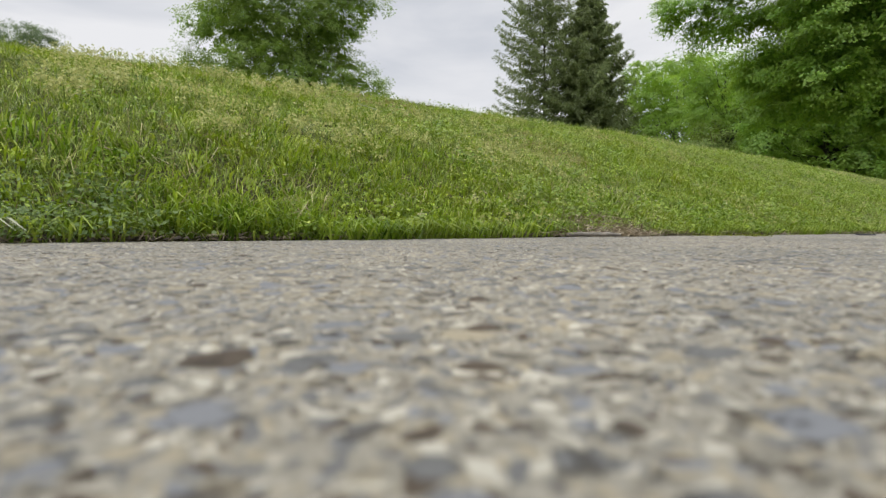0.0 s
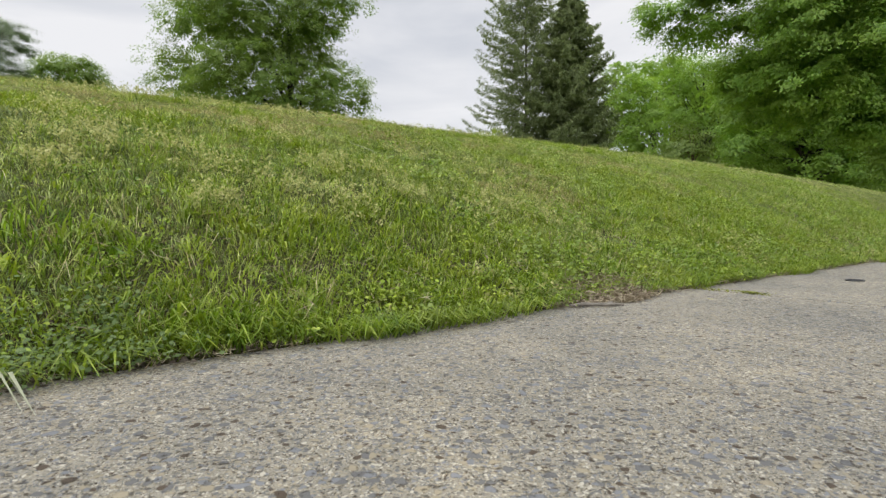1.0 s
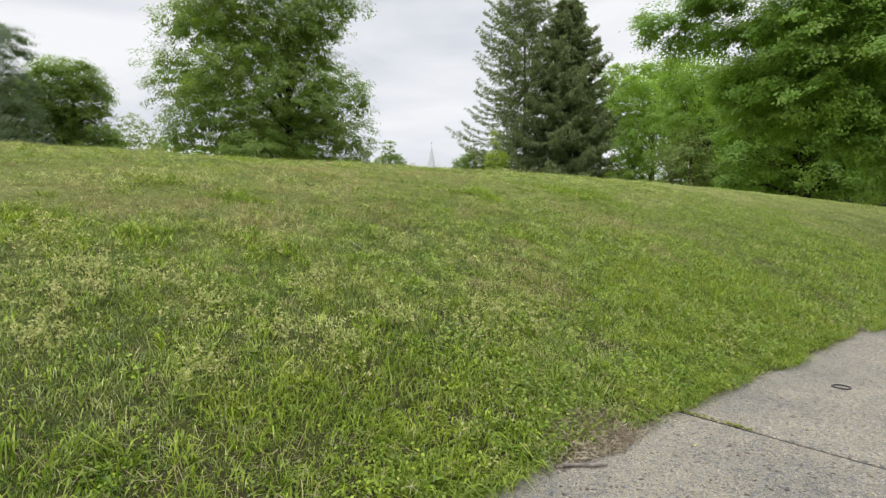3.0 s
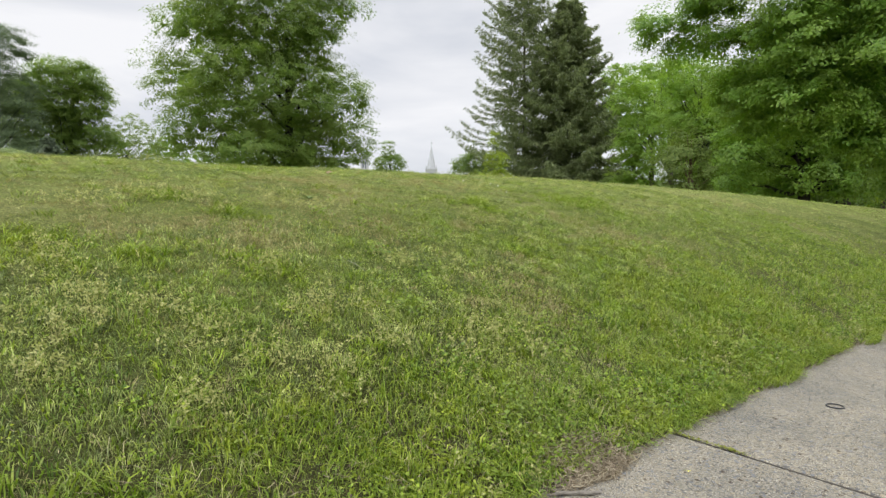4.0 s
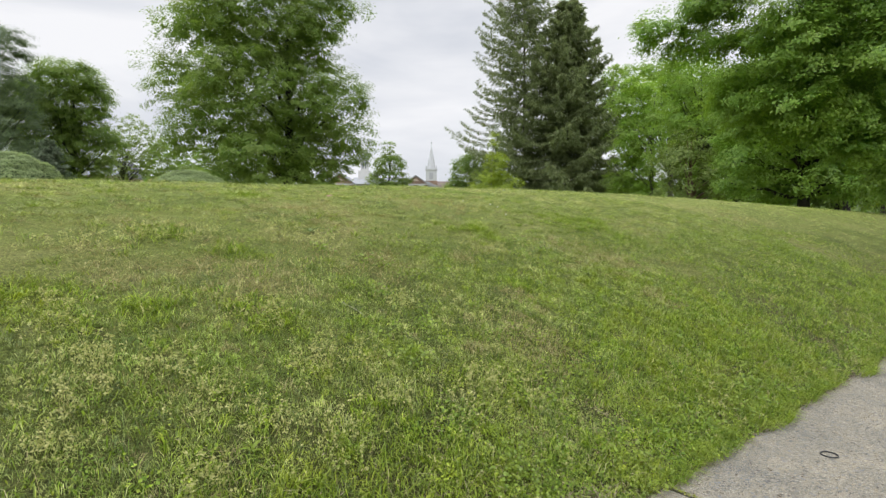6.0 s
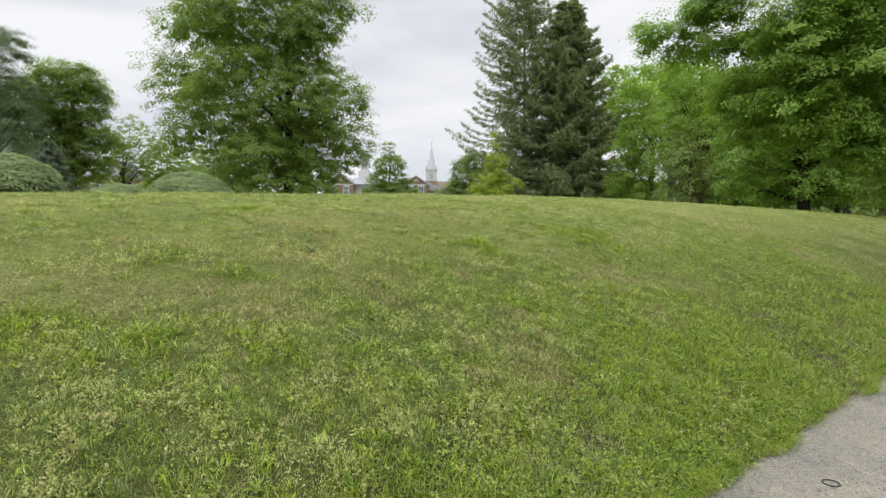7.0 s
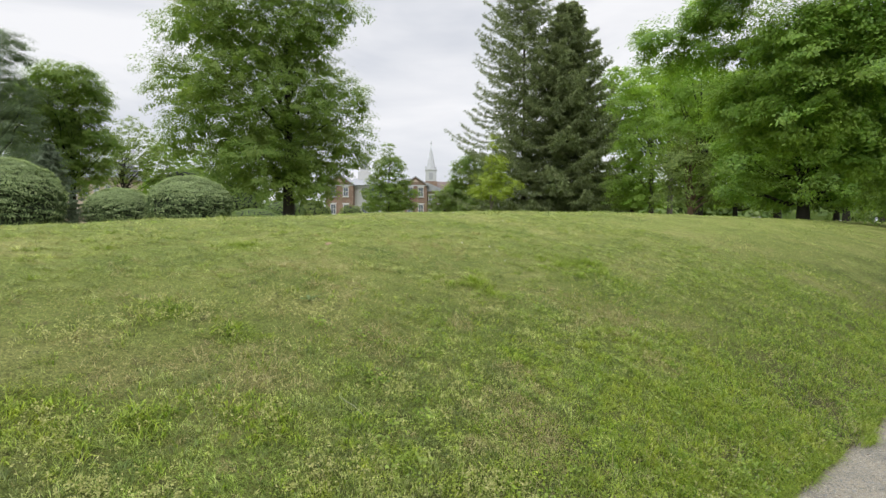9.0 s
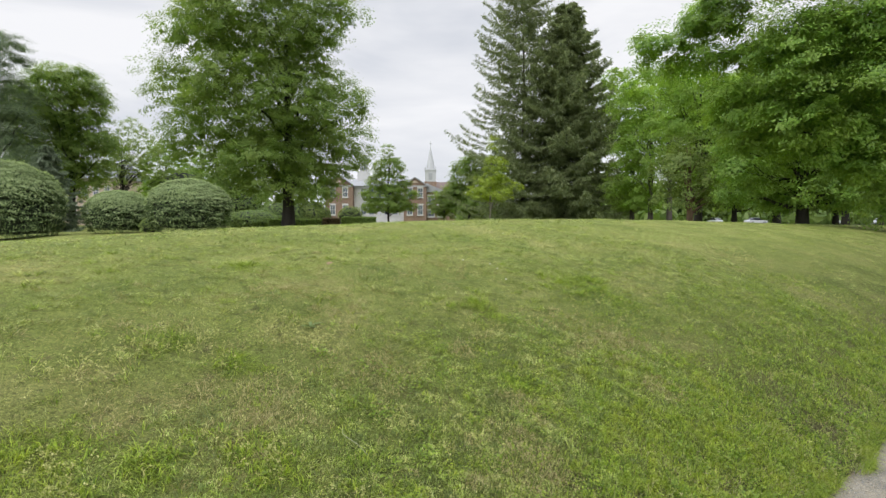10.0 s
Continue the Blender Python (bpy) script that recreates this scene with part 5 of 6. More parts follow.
def conifer(name, label, base, height, radius, spread, mat, bark, seed, branches=420, droop=0.25, spray=0.55, bare_below=0.04, lift=0.0, density=26, left_long=0.0, group="", power=0.85, width=0.2, upturn=0.2, hang=0.6, ragged=0.5, cut=0.985):
    """A spire of uneven branches, each hung with many narrow sprays of needles."""
    rng = np.random.default_rng(seed)
    base = (base[0], base[1], float(lawn(base[0], base[1])))
    thing = tagged(new(name), label, "tree", group)
    thing.location = base
    t = np.linspace(0, 1, 14)
    line = np.stack([0.10 * np.sin(5 * t), 0.08 * np.cos(4 * t), height * t - 0.2 * (t == 0)], 1)
    pieces = [tube(line, radius * (1 - 0.97 * t) * (1 + 0.4 * np.exp(-t * 25)), 9)]
    at, al, nor, big = [], [], [], []
    fs = np.clip(bare_below + (cut - bare_below) * (np.arange(branches) + rng.random(branches)) / branches, 0, cut)
    for i, f in enumerate(fs):
        reach = spread * (1 - f) ** power * (0.55 + 0.45 * min(1, (f + 0.05) / 0.16))
        a = i * 2.39996 + rng.uniform(-0.6, 0.6)
        L = max(0.3, reach * (1 + ragged * rng.uniform(-1.0, 0.45)) * (1 + left_long * max(0, -math.cos(a)) * rng.random()))
        u = np.linspace(0, 1, 8)
        dz = lift * u * L * f - droop * L * np.sin(np.pi * 0.62 * u) + upturn * L * u ** 3
        wob = rng.normal(0, 0.10) * L * u ** 2
        side = np.array([-np.sin(a), np.cos(a), 0])
        b = np.stack([np.cos(a) * L * u, np.sin(a) * L * u, height * f + dz], 1) + side * wob[:, None]
        pieces.append(tube(b, np.maximum(0.008, radius * 0.08 * (1 - f * 0.7)) * (1 - 0.9 * u), 4))
        m = int(density * (0.25 + L / spread) * rng.uniform(0.6, 1.3)) + 5
        p = rng.uniform(0.06, 1, m) ** 0.75
        c = np.stack([np.interp(p, u, b[:, j]) for j in range(3)], 1)
        sw = rng.normal(0, 1, m)
        c += side * (sw * 0.10 * L * (1.15 - p))[:, None] + rng.normal(0, 0.06, (m, 3)) * spray
        d0 = np.array([np.cos(a), np.sin(a), 0]) * 0.55 + side * np.sign(sw)[:, None] * 0.5 + np.array([0, 0, 1]) * (-hang * rng.uniform(0.3, 1.4, (m, 1)) + lift * 0.5)
        at.append(c + unit(d0) * spray * 0.35)
        al.append(d0 + rng.normal(0, 0.25, (m, 3)))
        nor.append(rng.normal(0, 0.6, (m, 3)) + [0.45 * np.cos(a), 0.45 * np.sin(a), 0.55])
    v, q = joined(pieces)
    part("trunk", smooth(mesh_of("trunk", v, [q])), bark, thing)
    at, al, nor = np.concatenate(at), np.concatenate(al), np.concatenate(nor)
    ln = spray * rng.uniform(0.5, 1.3, len(at))
    v, q = tri_leaves(rng, at, nor, ln, ln * width * rng.uniform(0.7, 1.4, len(at)), al)
    part("crown", mesh_of("crown", v, [q]), mat, thing)
    return thing


F = 958.0


def spot(px, py, dist, eye_z=1.545, level=393.0):
    """The place at a distance ahead along a sight line from the last standpoint."""
    return (0.07 + (px - 784) / F * dist, 0.11 + dist, eye_z + (level - py) / F * dist)


def lobe(px, py, dist, rx, ry, depth=1.0):
    """A crown lobe from its sight line and half-sizes on it."""
    x, y, z = spot(px, py, dist)
    return (x, y, z, rx / F * dist, rx / F * dist * depth, ry / F * dist)


def build_trees():
    # the broad old tree on the rise
    D = 52
    tree("oak_tree", "tall broad oak tree with dense mid-green foliage on the lawn", spot(512, 393, D), 18, 0.60,
         [lobe(470, 40, D, 140, 120), lobe(470, 190, D, 155, 110), lobe(480, 285, D, 130, 62), lobe(320, 148, D, 60, 56), lobe(350, 60, D, 52, 52), lobe(338, 240, D, 52, 56),
          lobe(600, 205, D, 66, 84), lobe(556, 90, D, 62, 90), lobe(470, -120, D, 120, 110), lobe(610, 28, D, 46, 40), lobe(612, 262, D, 42, 36), lobe(400, 318, D, 62, 36),
          lobe(520, 328, D, 80, 28, 1.5), lobe(588, 304, D, 42, 38), lobe(450, 268, D - 5, 62, 40), lobe(415, 150, D - 4, 66, 62)],
         1.9, 0.165, 560, M_OAK, M_BARK_DARK, 26, 0.75, 0.3, 3, twigs=13, core=0.4, fill=1.2, loose=0.165)
    # two spruces
    conifer("spruce_tree", "tall dark spruce with sparse drooping outer branches", spot(925, 385, 80), 38.5, 0.36, 9.4, M_SPRUCE, M_BARK, 5, 400, 0.22, 0.75, 0.03, 0.25, 190, 0.3, "pair of spruces", 0.45, 0.15, 0.22, 0.75, 0.62)
    conifer("spruce_tree", "dark dense spruce with heavy drooping boughs", spot(1003, 385, 76), 31.0, 0.4, 10.6, M_SPRUCE, M_BARK_DARK, 6, 460, 0.34, 0.8, 0.02, 0.15, 380, 0.0, "pair of spruces", 0.62, 0.16, 0.16, 1.0, 0.55)
    # young trees before the buildings
    D = 85
    tree("young_tree", "young pyramidal broadleaf tree with mid-green leaves", spot(689, 389, D), 11.4, 0.16,
         [lobe(689, 366, D, 54, 16), lobe(690, 346, D, 52, 20), lobe(689, 325, D, 42, 22), lobe(690, 300, D, 32, 22), lobe(689, 276, D, 17, 24)], 0.8, 0.18, 110, M_OAK, M_BARK_DARK, 26, 0.7, -0.1, 7, core=0.3, fill=0.75)
    D = 66
    tree("young_maple_tree", "small fresh light-green maple with a thin trunk", spot(868, 384, D), 8.2, 0.11,
         [lobe(873, 258, D, 12, 20), lobe(876, 292, D, 24, 20), lobe(872, 318, D, 34, 18), lobe(868, 343, D, 44, 16), lobe(902, 330, D, 16, 16), lobe(842, 338, D, 20, 10)], 0.75, 0.16, 105, M_LIME, M_TWIG, 22, 0.55, 0.2, 8, core=0.6, fill=0.8)
    D = 95
    tree("round_tree", "round dark green tree behind the young maple", spot(832, 386, D), 9, 0.3, [lobe(826, 325, D, 34, 52), lobe(838, 298, D, 30, 30), lobe(816, 350, D, 34, 34), lobe(858, 330, D, 34, 56), lobe(850, 362, D, 50, 26)], 1.3, 0.24, 190, M_OAK, M_BARK_DARK, 12, 0.7, 0.2, 9)
    tree("round_tree", "small light green tree beside the brick building", spot(788, 386, 98), 4, 0.15, [lobe(788, 362, 98, 28, 28), lobe(800, 345, 98, 22, 24)], 1.0, 0.24, 170, M_SAPLING, M_BARK_DARK, 10, 0.7, 0.2, 10)
    # left of the oak
    D = 58
    tree("maple_tree", "rounded dark green maple with a dense crown", spot(132, 398, D), 15, 0.36,
         [lobe(125, 180, D, 72, 72), lobe(82, 240, D, 70, 70), lobe(165, 250, D, 54, 66), lobe(130, 310, D, 66, 40), lobe(50, 190, D, 44, 50)], 1.45, 0.165, 430, M_OAK, M_BARK_DARK, 18, 0.6, 0.35, 12, fill=1.25, core=0.4)
    D = 50
    tree("white_pine", "tall white pine with layered blue-green needle plumes", spot(-12, 398, D), 15, 0.5,
         [lobe(28, 100, D, 46, 34), lobe(-20, 100, D, 60, 50), lobe(-10, 170, D, 84, 50), lobe(20, 225, D, 62, 44), lobe(0, 280, D, 96, 50), lobe(40, 320, D, 70, 40)], 1.2, 0.17, 620, M_PINE, M_BARK_DARK, 24, 0.45, -0.15, 13, width=0.22)
    conifer("blue_spruce", "small blue-green spruce with soft hanging sprays", spot(90, 400, 43), 7.0, 0.22, 3.1, M_BLUE, M_BARK_DARK, 14, 210, 0.34, 0.36, 0.03, 0.05, 150, 0.0, "", 0.7, 0.24, 0.1, 0.7, 0.4)
    D = 75
    tree("thin_tree", "open light-green tree with thin branches and gaps", spot(222, 396, D), 12.5, 0.17,
         [lobe(235, 275, D, 52, 60), lobe(270, 290, D, 36, 50), lobe(205, 305, D, 34, 40), lobe(240, 230, D, 24, 26)], 1.1, 0.17, 110, M_SAPLING, M_BARK_DARK, 60, 0.6, 0.2, 15, fill=0.75, loose=0.15)
    tree("thin_tree", "open light-green tree with thin branches and gaps", spot(300, 396, 82), 11.5, 0.17,
         [lobe(296, 300, 82, 38, 54), lobe(325, 315, 82, 34, 44), lobe(280, 340, 82, 34, 30), lobe(365, 300, 82, 38, 40)], 1.2, 0.2, 150, M_MAPLE, M_BARK_DARK, 36, 0.6, 0.2, 16, fill=0.85, loose=0.15)
    # the near maple at the right, its trunk out of sight, long sprays of leaves reaching over the lawn
    near = [lobe(1392, 88, 18, 82, 88), lobe(1500, 45, 17, 90, 60), lobe(1565, 110, 16.5, 64, 50), lobe(1540, -110, 18, 280, 80, 0.7), lobe(1268, 36, 21, 66, 44), lobe(1318, 92, 21, 56, 34),
            lobe(1235, 104, 22, 60, 18, 1.2), lobe(1152, 90, 22, 42, 16, 1.2), lobe(1192, 80, 22, 22, 20), lobe(1660, 140, 18, 100, 150), lobe(1420, 215, 19, 130, 70), lobe(1540, 255, 18, 80, 60), lobe(1330, 185, 20, 74, 56), lobe(1600, 330, 18, 60, 50), lobe(1540, 140, 20, 130, 100), lobe(1450, 120, 21, 110, 100)]
    tree("maple_tree", "large near maple with layered bright green leaf sprays", (16.4, 18.6), 13, 0.27, near, 0.85, 0.092, 700, M_NEARMAPLE, M_BARK_DARK, 26, 0.6, 0.45, 17, twigs=11, core=0.25, fill=1.7)
    # the grove at the right
    D = 31
    tree("maple_tree", "big maple with a stout dark trunk and low spreading crown", spot(1421, 393, D), 12, 0.32,
         [lobe(1420, 190, D, 160, 90), lobe(1340, 260, D, 96, 70), lobe(1500, 270, D, 120, 70), lobe(1420, 320, D, 110, 34), lobe(1310, 325, D, 50, 36), lobe(1440, 343, D, 120, 26), lobe(1530, 335, D, 60, 30)], 1.15, 0.13, 460, M_NEARMAPLE, M_BARK_DARK, 40, 0.5, 0.4, 18, "grove trees", core=0.15)
    for k, (px, D, h, r, lobes, mat, bark, lab) in enumerate((
            (1375, 46, 13, 0.33, [(1370, 250, 95, 80), (1360, 170, 80, 60), (1330, 325, 50, 36), (1375, 342, 60, 24)], M_MAPLE, M_BARK_DARK, "dark green maple with a leaning trunk in the grove"),
            (1236, 52, 14, 0.38, [(1240, 200, 80, 70), (1215, 150, 66, 44), (1290, 165, 60, 50), (1250, 300, 55, 54), (1285, 335, 46, 30)], M_MAPLE, M_BARK_DARK, "bright green maple in the grove"),
            (1222, 47, 7, 0.30, [(1225, 318, 58, 44), (1215, 272, 44, 38), (1195, 345, 36, 20), (1245, 350, 44, 18)], M_OLIVE, M_BARK_RED, "low olive-green tree with a reddish trunk"),
            (1152, 62, 15, 0.30, [(1140, 240, 54, 90), (1130, 325, 46, 44), (1120, 180, 42, 56), (1130, 352, 36, 16)], M_MAPLE, M_BARK, "slender green tree with a grey trunk"),
            (1119, 66, 13, 0.30, [(1110, 305, 42, 64), (1095, 345, 30, 28), (1130, 350, 34, 18)], M_OAK, M_BARK, "mid-green tree with a grey trunk"),
            (1185, 78, 21, 0.4, [(1150, 155, 84, 48), (1085, 150, 48, 42), (1200, 180, 60, 70), (1120, 220, 54, 64), (1082, 205, 36, 54)], M_MAPLE, M_BARK, "tall light green maple at the back of the grove"),
            (1498, 40, 10, 0.26, [(1510, 300, 60, 50), (1460, 320, 40, 40), (1540, 240, 50, 50)], M_NEARMAPLE, M_BARK_DARK, "dark green tree in the grove"),
            (1560, 36, 6, 0.14, [(1560, 335, 42, 28), (1590, 310, 40, 30)], M_LIME, M_BARK, "yellow-green young tree at the edge of the grove"),
            (1300, 85, 18, 0.4, [(1300, 230, 110, 110), (1380, 260, 100, 90), (1230, 280, 60, 70), (1300, 338, 110, 30), (1400, 338, 80, 30)], M_DARKLEAF, M_BARK_DARK, "dark tree at the back of the grove"),
            (1480, 80, 18, 0.4, [(1480, 230, 120, 110), (1560, 260, 100, 90), (1490, 342, 130, 28), (1580, 340, 90, 30)], M_DARKLEAF, M_BARK_DARK, "dark tree at the back of the grove"),
            (1060, 92, 12, 0.3, [(1065, 330, 40, 44), (1050, 280, 24, 30)], M_DARKLEAF, M_BARK_DARK, "dark tree behind the spruces"))):
        far = D > 75
        tree("grove_tree", lab, spot(px, 390, D), h, r, [lobe(a, b, D, c, e) for a, b, c, e in lobes], 0.9 + D / 80, (0.075 + D / 480) * (1.4 if far else 1), 150 if far else 420, mat, bark, 20, 0.55, 0.4, 40 + k, "grove trees")


build_trees()


# ---------------------------------------------------------------- shrubs and hedges
def globe_shell(rng, seed, count, rx, rz, tiers, lift):
    """Places on a globe drawn in at its foot, with the outward direction, the height (-1 to 1) and the layers of its boughs."""
    up, az = rng.uniform(-1, 1, count), rng.uniform(0, 2 * np.pi, count)
    wide = np.where(up > 0, np.sqrt(1 - up ** 2), np.sqrt(1 - (0.60 * up) ** 2))
    u = np.stack([np.cos(az) * np.sqrt(1 - up ** 2), np.sin(az) * np.sqrt(1 - up ** 2), up], 1)
    lump = np.array([noise.noise(Vector(p) * 2.4 + Vector((seed, 3, 0))) for p in u]) * 0.05
    shelf = np.zeros(count)
    if tiers:
        shelf = np.array([noise.noise(Vector((p[0] * 4.0 + seed, p[1] * 4.0, p[2] * 13))) + 0.7 * noise.noise(Vector((p[0] * 11 + seed, p[1] * 11, p[2] * 24))) for p in u])
    r = 0.95 + lift + lump + 0.07 * shelf * (1 - 0.6 * np.clip(up, 0, 1)) + rng.normal(0, 0.022, count)
    at_ = np.stack([np.cos(az) * wide * rx * r, np.sin(az) * wide * rx * r, rz * (0.45 + np.where(up > 0, 0.55, 0.45) * up * r)], 1)
    return at_, u, up, shelf


def shrub(name, label, at, rx, rz, leaf, count, mat, seed, group="", tiers=True, category="shrub", tips=None):
    """A clipped globe: a solid heart, near-black for inner shade, covered with short leafy shoots in layers, some with
    pale new tips crowded on top for light.
    """
    rng = np.random.default_rng(seed)
    base = np.array([at[0], at[1], float(lawn(at[0], at[1]))])
    thing = tagged(new(name), label, category, group)
    thing.location = base
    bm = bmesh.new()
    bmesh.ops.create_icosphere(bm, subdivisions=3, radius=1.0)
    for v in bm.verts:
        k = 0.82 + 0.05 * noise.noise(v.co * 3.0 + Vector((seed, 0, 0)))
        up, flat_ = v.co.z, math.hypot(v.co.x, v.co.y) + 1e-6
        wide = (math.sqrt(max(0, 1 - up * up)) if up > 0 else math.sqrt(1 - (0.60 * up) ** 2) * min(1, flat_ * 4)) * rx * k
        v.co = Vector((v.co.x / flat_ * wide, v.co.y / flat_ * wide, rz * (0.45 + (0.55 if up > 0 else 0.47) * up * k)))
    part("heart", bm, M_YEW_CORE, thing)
    layers = [("foliage", mat, count, 0.0)] + ([("toplit_new_growth", tips, count, 0.03)] if tips else [])
    for nm, m_, many, lift in layers:
        at_, u, up, shelf = globe_shell(rng, seed, many, rx, rz, tiers, lift)
        if lift:
            # pale new shoots gathered on top, painting in the light from above
            fill = 0.02 + 1.5 * np.clip(up - 0.08, 0, 1) + 0.45 * np.maximum(0, shelf - 0.15) * (1 + np.minimum(0, up))
        elif tiers:
            # sparser low down, so the near-black heart shows there as shade
            fill = 0.42 + 0.66 * up + 1.0 * shelf
        else:
            fill = np.ones(many)
        ok = (at_[:, 2] > 0.03) & (rng.random(many) < np.clip(fill, 0.03 if lift else 0.13, 1))
        u, at_ = u[ok], at_[ok]
        n = len(at_)
        al = u * [1, 1, 0.5] + [0, 0, 0.75] + rng.normal(0, 0.32, (n, 3))
        nor = u * 1.2 + [0, 0, 0.75] + rng.normal(0, 0.3, (n, 3))
        ln = leaf * rng.uniform(0.6, 1.4, n) * (1.35 if lift else 1.0)
        v, q = tri_leaves(rng, at_, nor, ln * 1.2, ln * (0.36 if lift else 0.5), al)
        part(nm, mesh_of(nm, v, [q]), m_, thing, "pale grey-green new shoots, crowded on top for the light there" if lift else "")
    return thing


def hedge(x0, x1, y, depth, h, seed, label, mat):
    rng = np.random.default_rng(seed)
    z = float(lawn((x0 + x1) / 2, y))
    thing = tagged(new("hedge"), label, "hedge", "low hedges")
    thing.location = ((x0 + x1) / 2, y, z)
    w = (x1 - x0) / 2
    # solid near-black body stands in for the shade within the hedge
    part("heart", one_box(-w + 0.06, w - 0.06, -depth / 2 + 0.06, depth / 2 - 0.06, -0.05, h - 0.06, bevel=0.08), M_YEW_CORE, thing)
    n = int((x1 - x0) * 900)
    p = rng.uniform(-1, 1, (n, 3)) * [w, depth / 2, h / 2]
    f = rng.integers(0, 3, n)
    front, top = f < 2, f == 2
    p[front, 1] = -depth / 2 + rng.normal(0, 0.03, front.sum())
    p[top, 2] = h / 2 + rng.normal(0, 0.03, top.sum())
    p[:, 2] += h / 2
    nor = rng.normal(0, 0.6, (n, 3)) + np.where(front[:, None], [[0, -0.6, 0.5]], [[0, 0, 1.0]])
    v, q = leaf_cards(rng, p, nor, rng.uniform(0.08, 0.16, n), rng.uniform(0.05, 0.09, n))
    part("foliage", mesh_of("foliage", v, [q]), mat, thing)


def build_shrubs():
    shrub("globe_yew", "large clipped globe yew with pale new tips", spot(14, 400, 33), 3.05, 4.75, 0.105, 80000, M_YEW, 3, "globe yews", tips=M_YEW_TIPS)
    shrub("globe_yew", "clipped globe yew, slightly squat, on the lawn", spot(215, 400, 36), 2.12, 2.80, 0.095, 50000, M_YEW, 4, "globe yews", tips=M_YEW_TIPS)
    shrub("globe_yew", "clipped round globe yew on the lawn", spot(339, 400, 34.5), 2.52, 3.34, 0.095, 62000, M_YEW, 5, "globe yews", tips=M_YEW_TIPS)
    shrub("lawn_shrub", "olive-brown rounded shrub before the brick building", spot(622, 388, 92), 2.2, 3.6, 0.30, 2600, M_OLIVE, 6)
    shrub("lawn_shrub", "small light green shrub between the globe yews", spot(270, 400, 34), 0.7, 1.0, 0.12, 1800, M_SAPLING, 7)
    shrub("thicket", "mid-green leafy thicket behind the lawn", spot(330, 392, 78), 5.0, 8.6, 0.42, 5000, M_OAK, 21, "thickets", False)
    shrub("thicket", "dark evergreen thicket behind the lawn", spot(405, 392, 84), 5.5, 7.6, 0.42, 5000, M_DARKLEAF, 22, "thickets", False)
    # leafy mound put in, dark, for the distant shade beneath the oak
    shrub("thicket", "low dark leafy mound standing in for distant shade under the oak", spot(450, 392, 76), 3.6, 2.6, 0.36, 3000, M_DARKLEAF, 23, "thickets", False)
    shrub("thicket", "dark leafy thicket behind the hedge", spot(505, 390, 84), 3.6, 4.4, 0.36, 3600, M_DARKLEAF, 24, "thickets", False)
    shrub("thicket", "brown-green leafy thicket behind the hedge", spot(556, 390, 86), 2.9, 4.2, 0.36, 3200, M_OLIVE, 25, "thickets", False)
    shrub("thicket", "dark shrubs beneath the spruces", spot(862, 390, 104), 4.6, 3.4, 0.36, 3200, M_DARKLEAF, 26, "thickets", False)
    shrub("thicket", "dark shrubs beneath the spruces", spot(935, 390, 100), 5.4, 4.0, 0.36, 3200, M_DARKLEAF, 27, "thickets", False)
    for a, b, sd, mat, lab in ((478, 572, 1, M_HEDGE, "low clipped green box hedge on the lawn"), (573, 605, 2, M_BROWNHEDGE, "short brown winter-burnt stretch of low clipped hedge"), (606, 668, 3, M_HEDGE, "low clipped green box hedge on the lawn")):
        hedge(spot(a, 390, 60)[0], spot(b, 390, 60)[0] - 0.05, 60.4, 1.0, 1.08 - 0.03 * sd, sd, lab, mat)


build_shrubs()


# ---------------------------------------------------------------- buildings
def window(parent, x, y, z0, w, h, arch=False):
    """A white sash window standing in a front wall: frame, bars, dark pane, sill."""
    bm = bmesh.new()
    t = 0.14
    for a in ((x - w / 2, x - w / 2 + t, z0, z0 + h), (x + w / 2 - t, x + w / 2, z0, z0 + h), (x - w / 2 + t, x + w / 2 - t, z0, z0 + t), (x - w / 2 + t, x + w / 2 - t, z0 + h - t, z0 + h),
              (x - w / 2 + t, x + w / 2 - t, z0 + h / 2 - 0.05, z0 + h / 2 + 0.05), (x - 0.03, x + 0.03, z0 + t, z0 + h / 2 - 0.05), (x - 0.03, x + 0.03, z0 + h / 2 + 0.05, z0 + h - t)):
        box(bm, a[0], a[1], y - 0.10, y + 0.05, a[2], a[3])
    win = part("window", bm, M_WHITE, parent)
    part("pane", one_box(x - w / 2 + 0.03, x + w / 2 - 0.03, y - 0.03, y + 0.02, z0 + 0.03, z0 + h - 0.03), M_GLASS, win)
    part("sill", one_box(x - w / 2 - 0.12, x + w / 2 + 0.12, y - 0.22, y + 0.02, z0 - 0.16, z0 - 0.004), M_WHITE, win)
    part("lintel", one_box(x - w / 2 - 0.10, x + w / 2 + 0.10, y - 0.06, y + 0.02, z0 + h + 0.004, z0 + h + 0.22), M_WHITE, win)


def gable_roof(x0, x1, y0, y1, eave, apex, over=0.35, thick=0.25):
    bm = bmesh.new()
    xm = (x0 + x1) / 2
    sl = (apex - eave) / ((x1 - x0) / 2)
    prism(bm, [(x0 - over, eave - sl * over), (xm, apex), (x1 + over, eave - sl * over), (x1 + over, eave - sl * over + thick), (xm, apex + thick), (x0 - over, eave - sl * over + thick)], y0 - over, y1 + over)
    return bm


